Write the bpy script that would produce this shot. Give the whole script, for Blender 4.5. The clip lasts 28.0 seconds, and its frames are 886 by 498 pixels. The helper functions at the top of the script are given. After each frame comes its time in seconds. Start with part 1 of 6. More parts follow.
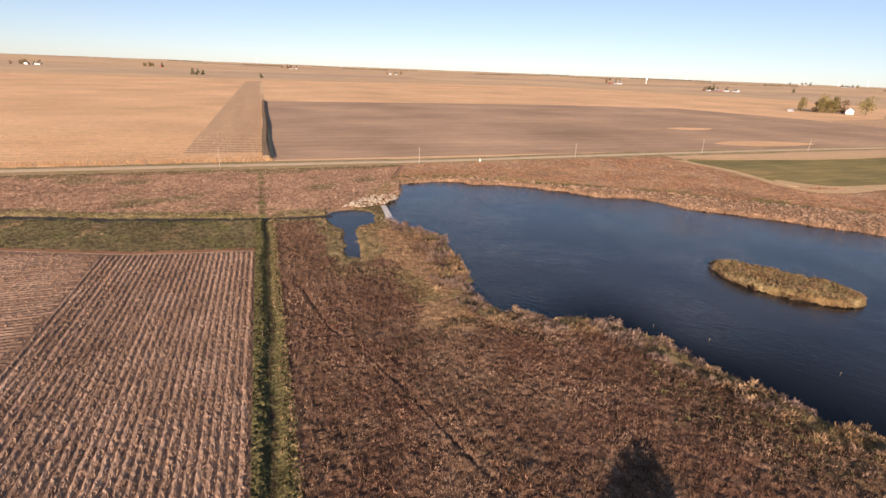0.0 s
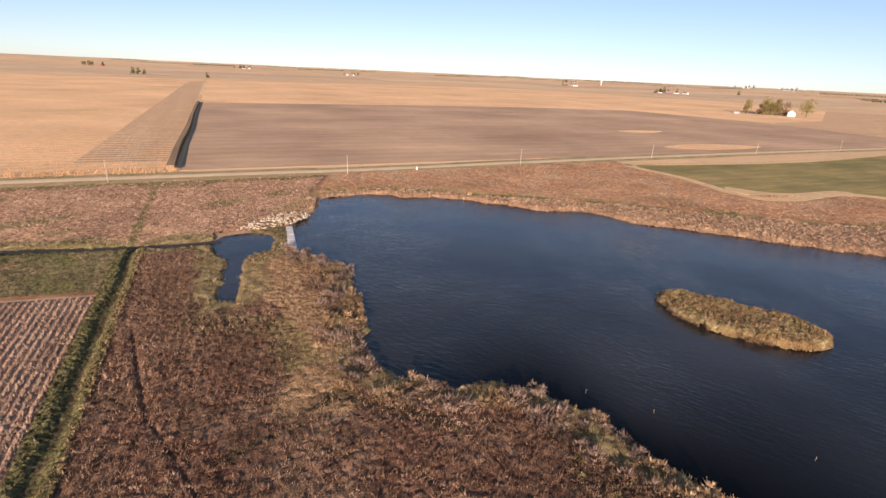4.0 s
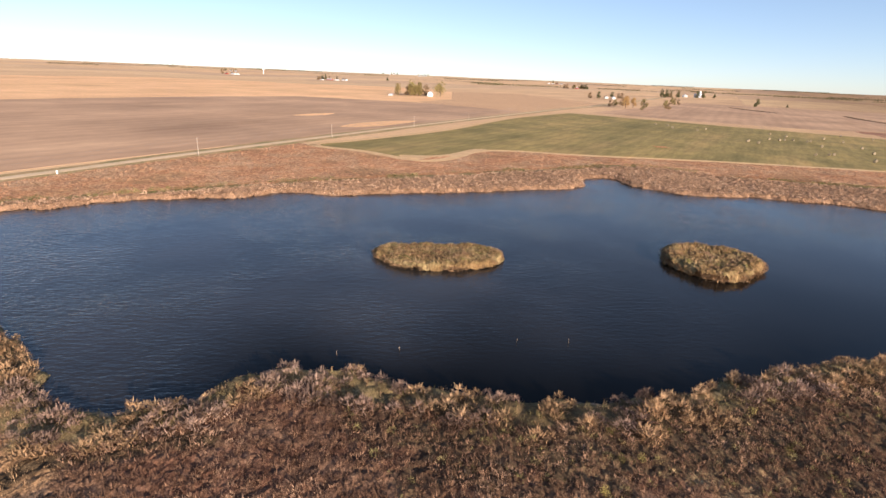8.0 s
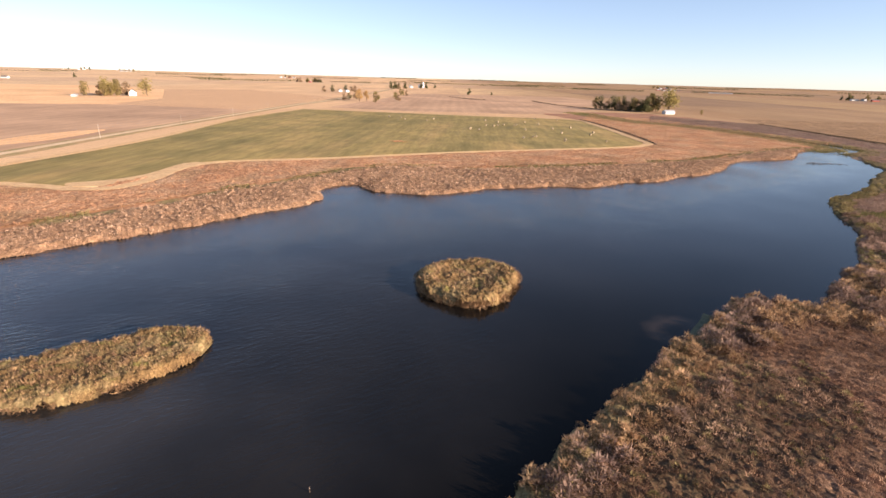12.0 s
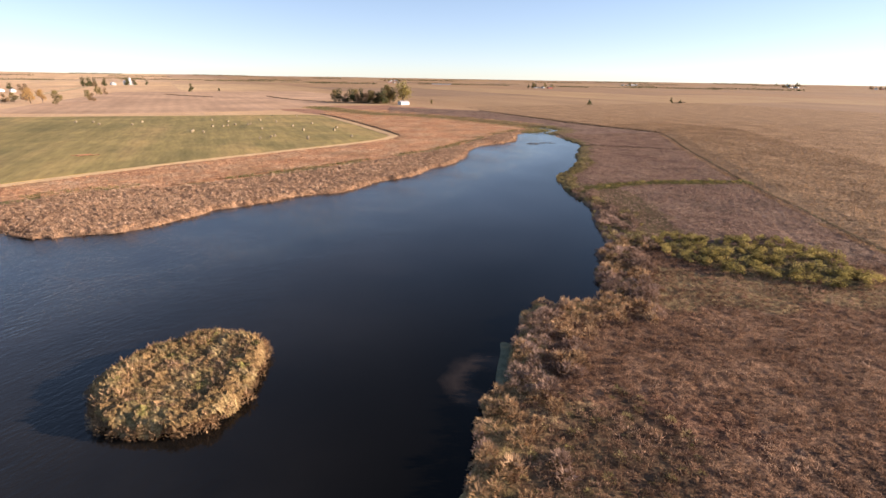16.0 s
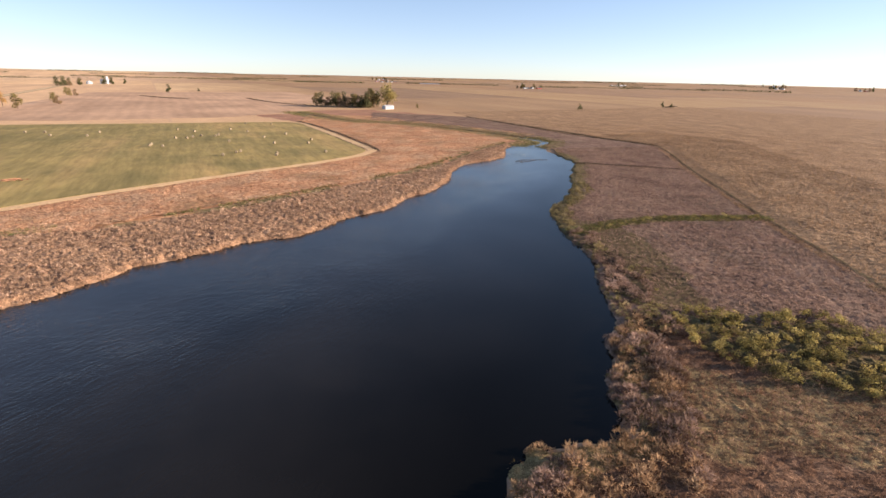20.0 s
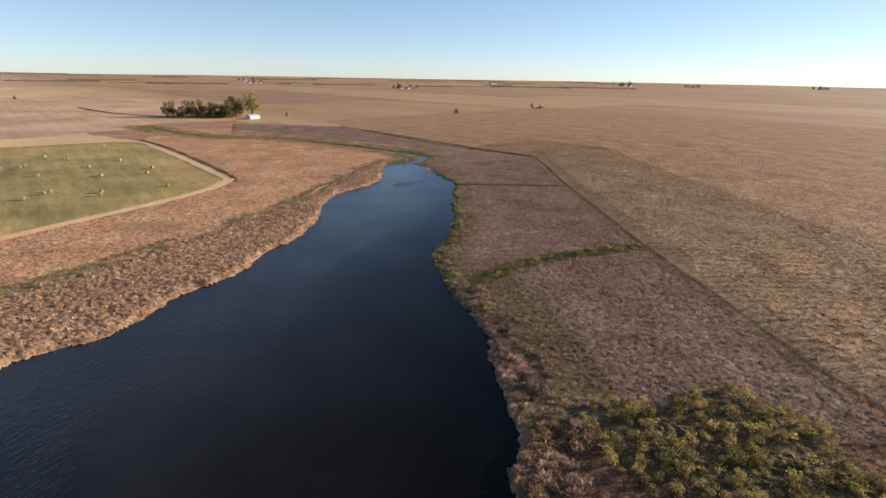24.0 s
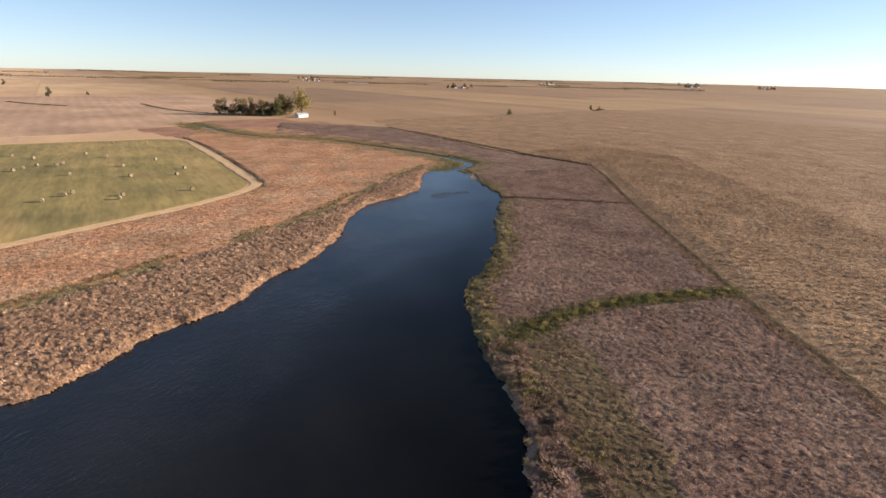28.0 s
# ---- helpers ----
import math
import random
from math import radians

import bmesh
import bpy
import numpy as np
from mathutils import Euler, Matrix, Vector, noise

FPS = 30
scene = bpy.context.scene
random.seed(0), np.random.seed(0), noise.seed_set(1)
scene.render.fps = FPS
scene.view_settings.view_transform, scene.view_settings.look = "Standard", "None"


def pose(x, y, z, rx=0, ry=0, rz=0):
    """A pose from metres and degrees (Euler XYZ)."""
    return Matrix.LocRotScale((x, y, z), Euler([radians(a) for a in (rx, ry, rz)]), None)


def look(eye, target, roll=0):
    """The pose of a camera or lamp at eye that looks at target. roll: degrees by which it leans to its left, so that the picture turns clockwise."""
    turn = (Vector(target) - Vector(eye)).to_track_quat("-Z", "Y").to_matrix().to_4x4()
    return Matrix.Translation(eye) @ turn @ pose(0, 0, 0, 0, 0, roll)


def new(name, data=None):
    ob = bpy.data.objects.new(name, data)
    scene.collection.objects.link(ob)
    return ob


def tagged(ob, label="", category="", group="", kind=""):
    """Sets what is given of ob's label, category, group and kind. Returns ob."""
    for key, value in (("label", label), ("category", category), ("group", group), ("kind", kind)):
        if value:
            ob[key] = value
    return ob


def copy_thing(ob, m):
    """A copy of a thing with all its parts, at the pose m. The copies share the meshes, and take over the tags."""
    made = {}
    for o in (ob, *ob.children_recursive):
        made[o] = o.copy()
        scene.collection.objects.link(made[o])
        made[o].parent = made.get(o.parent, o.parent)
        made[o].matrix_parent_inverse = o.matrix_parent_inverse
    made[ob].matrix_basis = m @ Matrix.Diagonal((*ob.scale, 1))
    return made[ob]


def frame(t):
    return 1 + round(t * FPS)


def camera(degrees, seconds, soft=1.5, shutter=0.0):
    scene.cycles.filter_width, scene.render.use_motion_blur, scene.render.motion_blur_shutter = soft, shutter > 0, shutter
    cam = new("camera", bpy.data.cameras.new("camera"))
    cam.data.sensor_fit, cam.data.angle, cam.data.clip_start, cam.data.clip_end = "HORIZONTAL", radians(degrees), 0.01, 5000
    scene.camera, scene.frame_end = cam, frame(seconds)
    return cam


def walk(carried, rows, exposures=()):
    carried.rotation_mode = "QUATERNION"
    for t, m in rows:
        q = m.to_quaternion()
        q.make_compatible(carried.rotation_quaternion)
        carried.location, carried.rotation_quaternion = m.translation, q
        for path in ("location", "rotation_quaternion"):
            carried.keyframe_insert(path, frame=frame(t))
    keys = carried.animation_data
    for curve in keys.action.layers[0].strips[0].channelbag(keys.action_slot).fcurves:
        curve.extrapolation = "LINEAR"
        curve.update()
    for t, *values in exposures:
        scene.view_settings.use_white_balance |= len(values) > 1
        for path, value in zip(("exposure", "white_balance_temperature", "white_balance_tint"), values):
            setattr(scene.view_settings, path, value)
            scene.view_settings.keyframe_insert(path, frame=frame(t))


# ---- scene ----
# the camera: seconds, place in metres, heading, tilt and lean in degrees
cam = camera(85.10, 28.0)

ROWS = [
    (0.0, 0.00, 0.00, 43.00, -20.39, -20.44, 2.24),
    (0.5, 2.95, 2.41, 42.48, -19.93, -20.48, 2.17),
    (1.0, 5.43, 4.77, 42.05, -19.62, -20.50, 2.32),
    (1.5, 7.99, 7.25, 41.98, -19.41, -20.55, 2.19),
    (2.0, 10.50, 10.00, 41.82, -19.31, -20.54, 2.22),
    (2.5, 12.93, 12.89, 41.65, -18.59, -20.55, 2.27),
    (4.5, 21.32, 15.83, 42.98, -32.47, -19.56, 2.84),
    (5.0, 22.13, 14.91, 42.07, -42.86, -19.35, 3.18),
    (5.5, 20.59, 13.54, 41.03, -49.36, -19.13, 3.31),
    (6.0, 18.41, 13.03, 40.09, -51.29, -19.23, 3.40),
    (6.5, 16.73, 13.33, 39.48, -52.43, -19.27, 3.38),
    (7.0, 15.92, 14.50, 39.09, -56.05, -19.44, 3.16),
    (7.5, 16.08, 16.07, 39.01, -59.33, -19.59, 2.81),
    (8.0, 17.70, 17.79, 38.98, -61.38, -19.76, 2.42),
    (8.5, 20.59, 19.15, 38.82, -63.01, -19.69, 2.27),
    (9.0, 24.18, 20.34, 38.94, -67.89, -19.69, 2.07),
    (9.5, 28.19, 20.75, 39.33, -76.81, -19.67, 1.65),
    (10.0, 32.90, 20.54, 39.72, -84.25, -19.61, 1.62),
    (10.5, 37.63, 19.98, 40.01, -84.35, -19.50, 1.61),
    (11.0, 41.69, 19.49, 40.21, -83.61, -19.52, 1.64),
    (11.5, 45.21, 19.10, 40.31, -85.84, -19.54, 1.54),
    (12.0, 48.57, 19.36, 40.05, -90.28, -19.50, 1.62),
    (12.5, 51.91, 19.39, 39.70, -98.11, -19.48, 1.46),
    (13.0, 55.94, 18.65, 39.43, -106.66, -19.49, 1.19),
    (13.5, 59.72, 17.90, 39.13, -109.00, -19.44, 1.17),
    (15.5, 73.04, 12.07, 39.08, -117.96, -19.57, 0.88),
    (16.0, 76.14, 10.42, 38.78, -119.05, -19.52, 0.96),
    (16.5, 78.86, 8.42, 38.78, -119.39, -19.54, 1.03),
    (17.0, 81.56, 6.42, 38.81, -119.54, -19.56, 0.98),
    (17.5, 84.34, 4.30, 39.07, -119.75, -19.55, 1.05),
    (18.0, 87.00, 2.21, 39.89, -120.07, -19.47, 1.18),
    (18.5, 89.98, -0.11, 41.33, -120.29, -19.54, 1.17),
    (19.0, 93.18, -2.74, 42.84, -120.34, -19.60, 1.21),
    (19.5, 96.60, -5.22, 44.33, -120.36, -19.67, 1.25),
    (20.0, 100.11, -7.36, 45.94, -120.40, -19.68, 1.31),
    (20.5, 102.46, -8.84, 47.51, -120.47, -19.65, 1.49),
    (21.0, 104.88, -9.75, 49.24, -120.62, -19.59, 1.64),
    (21.5, 107.14, -10.29, 51.09, -126.64, -19.66, 1.61),
    (23.5, 117.75, -23.27, 55.91, -146.26, -19.72, 1.00),
    (24.0, 119.93, -27.31, 56.01, -134.06, -19.65, 1.01),
    (24.5, 122.09, -30.78, 55.96, -132.92, -19.66, 1.33),
    (25.0, 124.42, -33.83, 55.88, -132.87, -19.71, 1.32),
    (25.5, 126.93, -36.71, 55.87, -132.85, -19.82, 1.21),
    (26.0, 129.28, -39.45, 55.89, -132.81, -19.87, 1.21),
    (26.5, 132.05, -42.13, 55.98, -132.29, -19.90, 1.35),
    (27.0, 134.57, -45.30, 55.87, -128.62, -19.82, 1.28),
    (27.5, 137.14, -48.19, 55.67, -128.20, -19.82, 1.29),
    (28.0, 139.55, -50.84, 55.47, -127.93, -19.81, 1.39),
]


def aim(x, y, z, heading, tilt, lean):
    a, b = radians(heading), radians(tilt)
    way = Vector((-math.sin(a) * math.cos(b), math.cos(a) * math.cos(b), math.sin(b)))
    return look((x, y, z), Vector((x, y, z)) + way * 100, lean)


walk(cam, [(r[0], aim(*r[1:])) for r in ROWS], [(0.0, 1.13, 6150, 19), (6.0, 1.3, 5950, 17), (9.0, 1.48, 5950, 16), (11.0, 1.6, 6150, 18), (13.0, 1.67, 6300, 20), (19.0, 1.58, 6100, 18), (21.5, 1.52, 6050, 17), (24.0, 1.28, 5800, 11), (28.0, 1.36, 5900, 13)])

# ---------------------------------------------------------------- world, sun
SUN_TO = Vector((-0.47, -0.88, 0.0)).normalized()
SUN_EL = radians(14.0)
world = bpy.data.worlds.new("sky")
scene.world = world
world.use_nodes = True
wn = world.node_tree
sky = wn.nodes.new("ShaderNodeTexSky")
sky.sky_type = 'NISHITA'
sky.sun_disc = False
sky.sun_elevation = SUN_EL
sky.sun_rotation = math.atan2(SUN_TO.x, SUN_TO.y)
sky.altitude = 300
sky.air_density = 0.7
sky.dust_density = 0.15
sky.ozone_density = 1.6
wn.nodes["Background"].inputs["Strength"].default_value = 0.1
soft_sky = wn.nodes.new("ShaderNodeGamma")
soft_sky.inputs["Gamma"].default_value = 0.7
wn.links.new(sky.outputs[0], soft_sky.inputs["Color"])
wn.links.new(soft_sky.outputs[0], wn.nodes["Background"].inputs["Color"])

sun_data = bpy.data.lights.new("sun", 'SUN')
sun_data.energy = 5.0
sun_data.angle = radians(0.55)
sun_data.color = (1.0, 0.81, 0.60)
sun = new("sun", sun_data)
sun_dir = Vector((SUN_TO.x * math.cos(SUN_EL), SUN_TO.y * math.cos(SUN_EL), math.sin(SUN_EL)))
sun.matrix_world = look(sun_dir * 50 + Vector((0, 0, 60)), (0, 0, 60))

# ---------------------------------------------------------------- materials
def nodes_of(name):
    m = bpy.data.materials.new(name)
    m.use_nodes = True
    nt = m.node_tree
    return m, nt, nt.nodes["Principled BSDF"]


def noise_of(nt, scale, detail=4.0, rough=0.55, stretch=None, vec=None):
    pos = vec
    if pos is None:
        pos = nt.nodes.new("ShaderNodeNewGeometry").outputs["Position"]
    if stretch is not None:
        if len(stretch) > 2 and stretch[2]:
            tn = nt.nodes.new("ShaderNodeMapping")
            tn.inputs["Rotation"].default_value = (0, 0, stretch[2])
            nt.links.new(pos, tn.inputs["Vector"])
            pos = tn.outputs[0]
        mp = nt.nodes.new("ShaderNodeMapping")
        mp.inputs["Scale"].default_value = (stretch[0], stretch[1], 1)
        nt.links.new(pos, mp.inputs["Vector"])
        pos = mp.outputs[0]
    n = nt.nodes.new("ShaderNodeTexNoise")
    n.inputs["Scale"].default_value = scale
    n.inputs["Detail"].default_value = detail
    n.inputs["Roughness"].default_value = rough
    nt.links.new(pos, n.inputs["Vector"])
    return n.outputs["Fac"]


def ramp_of(nt, fac, stops, lo=0.3, hi=0.7):
    r = nt.nodes.new("ShaderNodeValToRGB")
    el = r.color_ramp.elements
    while len(el) < len(stops):
        el.new(0.5)
    for i, c in enumerate(stops):
        el[i].position = lo + (hi - lo) * i / max(1, len(stops) - 1)
        el[i].color = (*c, 1)
    nt.links.new(fac, r.inputs[0])
    return r.outputs[0]


def mix_of(nt, a, b, fac, mode='MIX'):
    m = nt.nodes.new("ShaderNodeMix")
    m.data_type = 'RGBA'
    m.blend_type = mode
    for sock, v in ((m.inputs[0], fac), (m.inputs[6], a), (m.inputs[7], b)):
        if isinstance(v, (int, float)):
            sock.default_value = v
        elif isinstance(v, tuple):
            sock.default_value = (*v, 1)
        else:
            nt.links.new(v, sock)
    return m.outputs[2]


def math_of(nt, op, a, b=0.0, clamp=False):
    m = nt.nodes.new("ShaderNodeMath")
    m.operation = op
    m.use_clamp = clamp
    for sock, v in ((m.inputs[0], a), (m.inputs[1], b)):
        if isinstance(v, (int, float)):
            sock.default_value = v
        else:
            nt.links.new(v, sock)
    return m.outputs[0]


def band_of(nt, v, lo, hi):
    m = nt.nodes.new("ShaderNodeMapRange")
    m.inputs[1].default_value, m.inputs[2].default_value = lo, hi
    nt.links.new(v, m.inputs[0])
    return m.outputs[0]


def bump_of(nt, bsdf, height, strength, dist):
    b = nt.nodes.new("ShaderNodeBump")
    b.inputs["Strength"].default_value = strength
    b.inputs["Distance"].default_value = dist
    nt.links.new(height, b.inputs["Height"])
    nt.links.new(b.outputs[0], bsdf.inputs["Normal"])


def surface(name, stops, scale, fine=None, fine_amt=0.35, rough=0.9, bump=None, metal=0.0, island=0.0, piece=0.0,
            stretch=None, spec=0.3, wide=None, glow=0.0, tone=0.0, rows=None):
    """A natural surface: broad tone change, fine grain, optional relief and variation from piece to piece."""
    m, nt, b = nodes_of(name)
    col = ramp_of(nt, noise_of(nt, scale, stretch=stretch), stops)
    if wide:
        col = mix_of(nt, col, ramp_of(nt, noise_of(nt, wide[0], 3), wide[1]), wide[2], 'MULTIPLY')
    if fine:
        g = noise_of(nt, fine, 5, 0.65, stretch=stretch)
        col = mix_of(nt, col, ramp_of(nt, g, [(1 - fine_amt,) * 3, (1 + fine_amt * 0.6,) * 3], 0.3, 0.7), 1.0, 'MULTIPLY')
        if bump:
            bump_of(nt, b, g, bump[0], bump[1])
    if island:
        geo = nt.nodes.new("ShaderNodeNewGeometry")
        col = mix_of(nt, col, ramp_of(nt, geo.outputs["Random Per Island"], [(1 - island,) * 3, (1 + island * 0.7,) * 3], 0, 1), 1.0, 'MULTIPLY')
    if rows:
        # machine rows: metres apart, heading, depth of tone, raggedness
        rm = nt.nodes.new("ShaderNodeMapping")
        rm.inputs["Rotation"].default_value = (0, 0, rows[1])
        nt.links.new(nt.nodes.new("ShaderNodeNewGeometry").outputs["Position"], rm.inputs["Vector"])
        wv = nt.nodes.new("ShaderNodeTexWave")
        wv.bands_direction = 'Y'
        wv.inputs["Scale"].default_value = 0.314 / rows[0]
        wv.inputs["Distortion"].default_value = rows[3]
        wv.inputs["Detail"].default_value = 3.0
        wv.inputs["Detail Scale"].default_value = 1.5
        nt.links.new(rm.outputs[0], wv.inputs["Vector"])
        col = mix_of(nt, col, ramp_of(nt, wv.outputs["Fac"], [(1 - rows[2],) * 3, (1 + rows[2] * 0.6,) * 3], 0.1, 0.9), 1.0, 'MULTIPLY')
    if tone:
        # each clump has its own tone
        ta = nt.nodes.new("ShaderNodeAttribute")
        ta.attribute_name = "tone"
        col = mix_of(nt, col, ramp_of(nt, ta.outputs["Fac"], [(1 - tone,) * 3, (1 + tone * 0.6,) * 3], 0, 1), 1.0, 'MULTIPLY')
    if piece:
        oi = nt.nodes.new("ShaderNodeObjectInfo")
        col = mix_of(nt, col, ramp_of(nt, oi.outputs["Random"], [(1 - piece,) * 3, (1 + piece * 0.7,) * 3], 0, 1), 1.0, 'MULTIPLY')
    nt.links.new(col, b.inputs["Base Color"])
    b.inputs["Roughness"].default_value = rough
    b.inputs["Metallic"].default_value = metal
    b.inputs["Specular IOR Level"].default_value = spec
    if glow:
        # thin dry leaves let light through
        tr = nt.nodes.new("ShaderNodeBsdfTranslucent")
        nt.links.new(col, tr.inputs["Color"])
        mx = nt.nodes.new("ShaderNodeMixShader")
        mx.inputs[0].default_value = glow
        nt.links.new(b.outputs[0], mx.inputs[1])
        nt.links.new(tr.outputs[0], mx.inputs[2])
        nt.links.new(mx.outputs[0], nt.nodes["Material Output"].inputs["Surface"])
    return m


def ground_material():
    m, nt, b = nodes_of("ground")
    geo = nt.nodes.new("ShaderNodeNewGeometry")
    pos = geo.outputs["Position"]
    # distant sections of farmland
    def sections(w, h, off, turn):
        mp = nt.nodes.new("ShaderNodeMapping")
        mp.inputs["Location"].default_value = off
        mp.inputs["Rotation"].default_value = (0, 0, turn)
        nt.links.new(pos, mp.inputs["Vector"])
        br = nt.nodes.new("ShaderNodeTexBrick")
        br.inputs["Scale"].default_value = 1.0
        br.inputs["Brick Width"].default_value = w
        br.inputs["Row Height"].default_value = h
        br.inputs["Mortar Size"].default_value = 2.0
        br.inputs["Mortar Smooth"].default_value = 0.2
        br.inputs["Color1"].default_value = (0, 0, 0, 1)
        br.inputs["Color2"].default_value = (1, 1, 1, 1)
        br.inputs["Mortar"].default_value = (0.45, 0.45, 0.45, 1)
        nt.links.new(mp.outputs[0], br.inputs["Vector"])
        return br.outputs["Color"]
    f1 = sections(805, 402, (130, 20, 0), 0.0)
    far = ramp_of(nt, f1, [(0.66, 0.43, 0.245), (0.72, 0.475, 0.26), (0.60, 0.40, 0.245), (0.76, 0.52, 0.285), (0.56, 0.38, 0.24)], 0, 1)
    streak = noise_of(nt, 0.012, 5, 0.6, stretch=(0.35, 1.0, 0.0))
    far = mix_of(nt, far, ramp_of(nt, streak, [(0.78, 0.76, 0.76), (1.08, 1.08, 1.05)]), 1.0, 'MULTIPLY')
    # the southern crops are browner
    sep = nt.nodes.new("ShaderNodeSeparateXYZ")
    nt.links.new(pos, sep.inputs[0])
    far = mix_of(nt, far, mix_of(nt, far, (0.53, 0.505, 0.475), 1.0, 'MULTIPLY'), band_of(nt, sep.outputs[1], 120, -420))
    # prairie
    n1 = noise_of(nt, 0.045, 4)
    n2 = noise_of(nt, 0.35, 5, 0.65)
    n3 = noise_of(nt, 2.2, 5, 0.7)
    prairie = ramp_of(nt, n1, [(0.28, 0.15, 0.095), (0.36, 0.195, 0.12), (0.44, 0.25, 0.15)])
    prairie = mix_of(nt, prairie, ramp_of(nt, n2, [(0.6, 0.58, 0.58), (1.2, 1.18, 1.15)]), 1.0, 'MULTIPLY')
    reed = ramp_of(nt, n2, [(0.28, 0.175, 0.105), (0.44, 0.29, 0.18)])
    green = ramp_of(nt, n2, [(0.075, 0.075, 0.025), (0.15, 0.125, 0.05)])
    mud = ramp_of(nt, n2, [(0.09, 0.065, 0.045), (0.17, 0.12, 0.08)])
    def at(n):
        a = nt.nodes.new("ShaderNodeAttribute")
        a.attribute_name = n
        return a.outputs["Fac"]
    def soft(n, amt=0.5):
        return band_of(nt, math_of(nt, 'ADD', at(n), math_of(nt, 'MULTIPLY', math_of(nt, 'SUBTRACT', n2, 0.5), amt)), 0.35, 0.65)
    col = mix_of(nt, far, prairie, soft("prairie", 0.2))
    orange = mix_of(nt, ramp_of(nt, n1, [(0.40, 0.20, 0.105), (0.50, 0.27, 0.14), (0.52, 0.31, 0.17)]), ramp_of(nt, n2, [(0.75, 0.74, 0.73), (1.12, 1.12, 1.1)]), 1.0, 'MULTIPLY')
    col = mix_of(nt, col, orange, soft("orange", 0.5))
    col = mix_of(nt, col, reed, soft("reed", 0.9))
    col = mix_of(nt, col, green, soft("green", 0.9))
    col = mix_of(nt, col, mud, soft("mud", 0.3))
    col = mix_of(nt, col, ramp_of(nt, n3, [(0.6, 0.6, 0.6), (1.2, 1.2, 1.2)]), 0.8, 'MULTIPLY')
    nt.links.new(col, b.inputs["Base Color"])
    b.inputs["Roughness"].default_value = 0.95
    b.inputs["Specular IOR Level"].default_value = 0.1
    bump_of(nt, b, n3, 0.25, 0.2)
    return m


def canopy_material(name, base, layers, fine=5.0, alt=None, grain=1.0):
    """Massed dry plants: a base tone, and layers that follow named zones, all broken up by grain."""
    m, nt, b = nodes_of(name)
    n0 = noise_of(nt, 0.05, 3)
    n1 = noise_of(nt, 0.45, 4, 0.65)
    n2 = noise_of(nt, fine, 4, 0.7)
    def tone(stops):
        return ramp_of(nt, n1, stops, 0.32, 0.68)
    col = tone(base)
    if alt:
        col = mix_of(nt, col, tone(alt), band_of(nt, noise_of(nt, 0.06, 4, 0.6), 0.42, 0.62))
    for attr, stops in layers:
        a = nt.nodes.new("ShaderNodeAttribute")
        a.attribute_name = attr
        f = math_of(nt, 'ADD', a.outputs["Fac"], math_of(nt, 'MULTIPLY', math_of(nt, 'SUBTRACT', n2, 0.5), 1.3))
        f = math_of(nt, 'ADD', f, math_of(nt, 'MULTIPLY', math_of(nt, 'SUBTRACT', n1, 0.5), 0.8))
        col = mix_of(nt, col, tone(stops), band_of(nt, f, 0.35, 0.75))
    col = mix_of(nt, col, ramp_of(nt, n0, [(0.76, 0.74, 0.74), (1.14, 1.14, 1.12)]), 1.0, 'MULTIPLY')
    vo = nt.nodes.new("ShaderNodeTexVoronoi")
    vo.inputs["Scale"].default_value = 0.9
    nt.links.new(nt.nodes.new("ShaderNodeNewGeometry").outputs["Position"], vo.inputs["Vector"])
    col = mix_of(nt, col, ramp_of(nt, vo.outputs["Color"], [(0.7, 0.69, 0.69), (1.25, 1.24, 1.22)], 0.1, 0.9), 0.8, 'MULTIPLY')
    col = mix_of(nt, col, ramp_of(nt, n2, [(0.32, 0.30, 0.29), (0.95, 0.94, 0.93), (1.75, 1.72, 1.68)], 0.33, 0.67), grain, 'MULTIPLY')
    nt.links.new(col, b.inputs["Base Color"])
    b.inputs["Roughness"].default_value = 0.95
    b.inputs["Specular IOR Level"].default_value = 0.05
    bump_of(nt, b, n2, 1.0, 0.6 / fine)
    return m


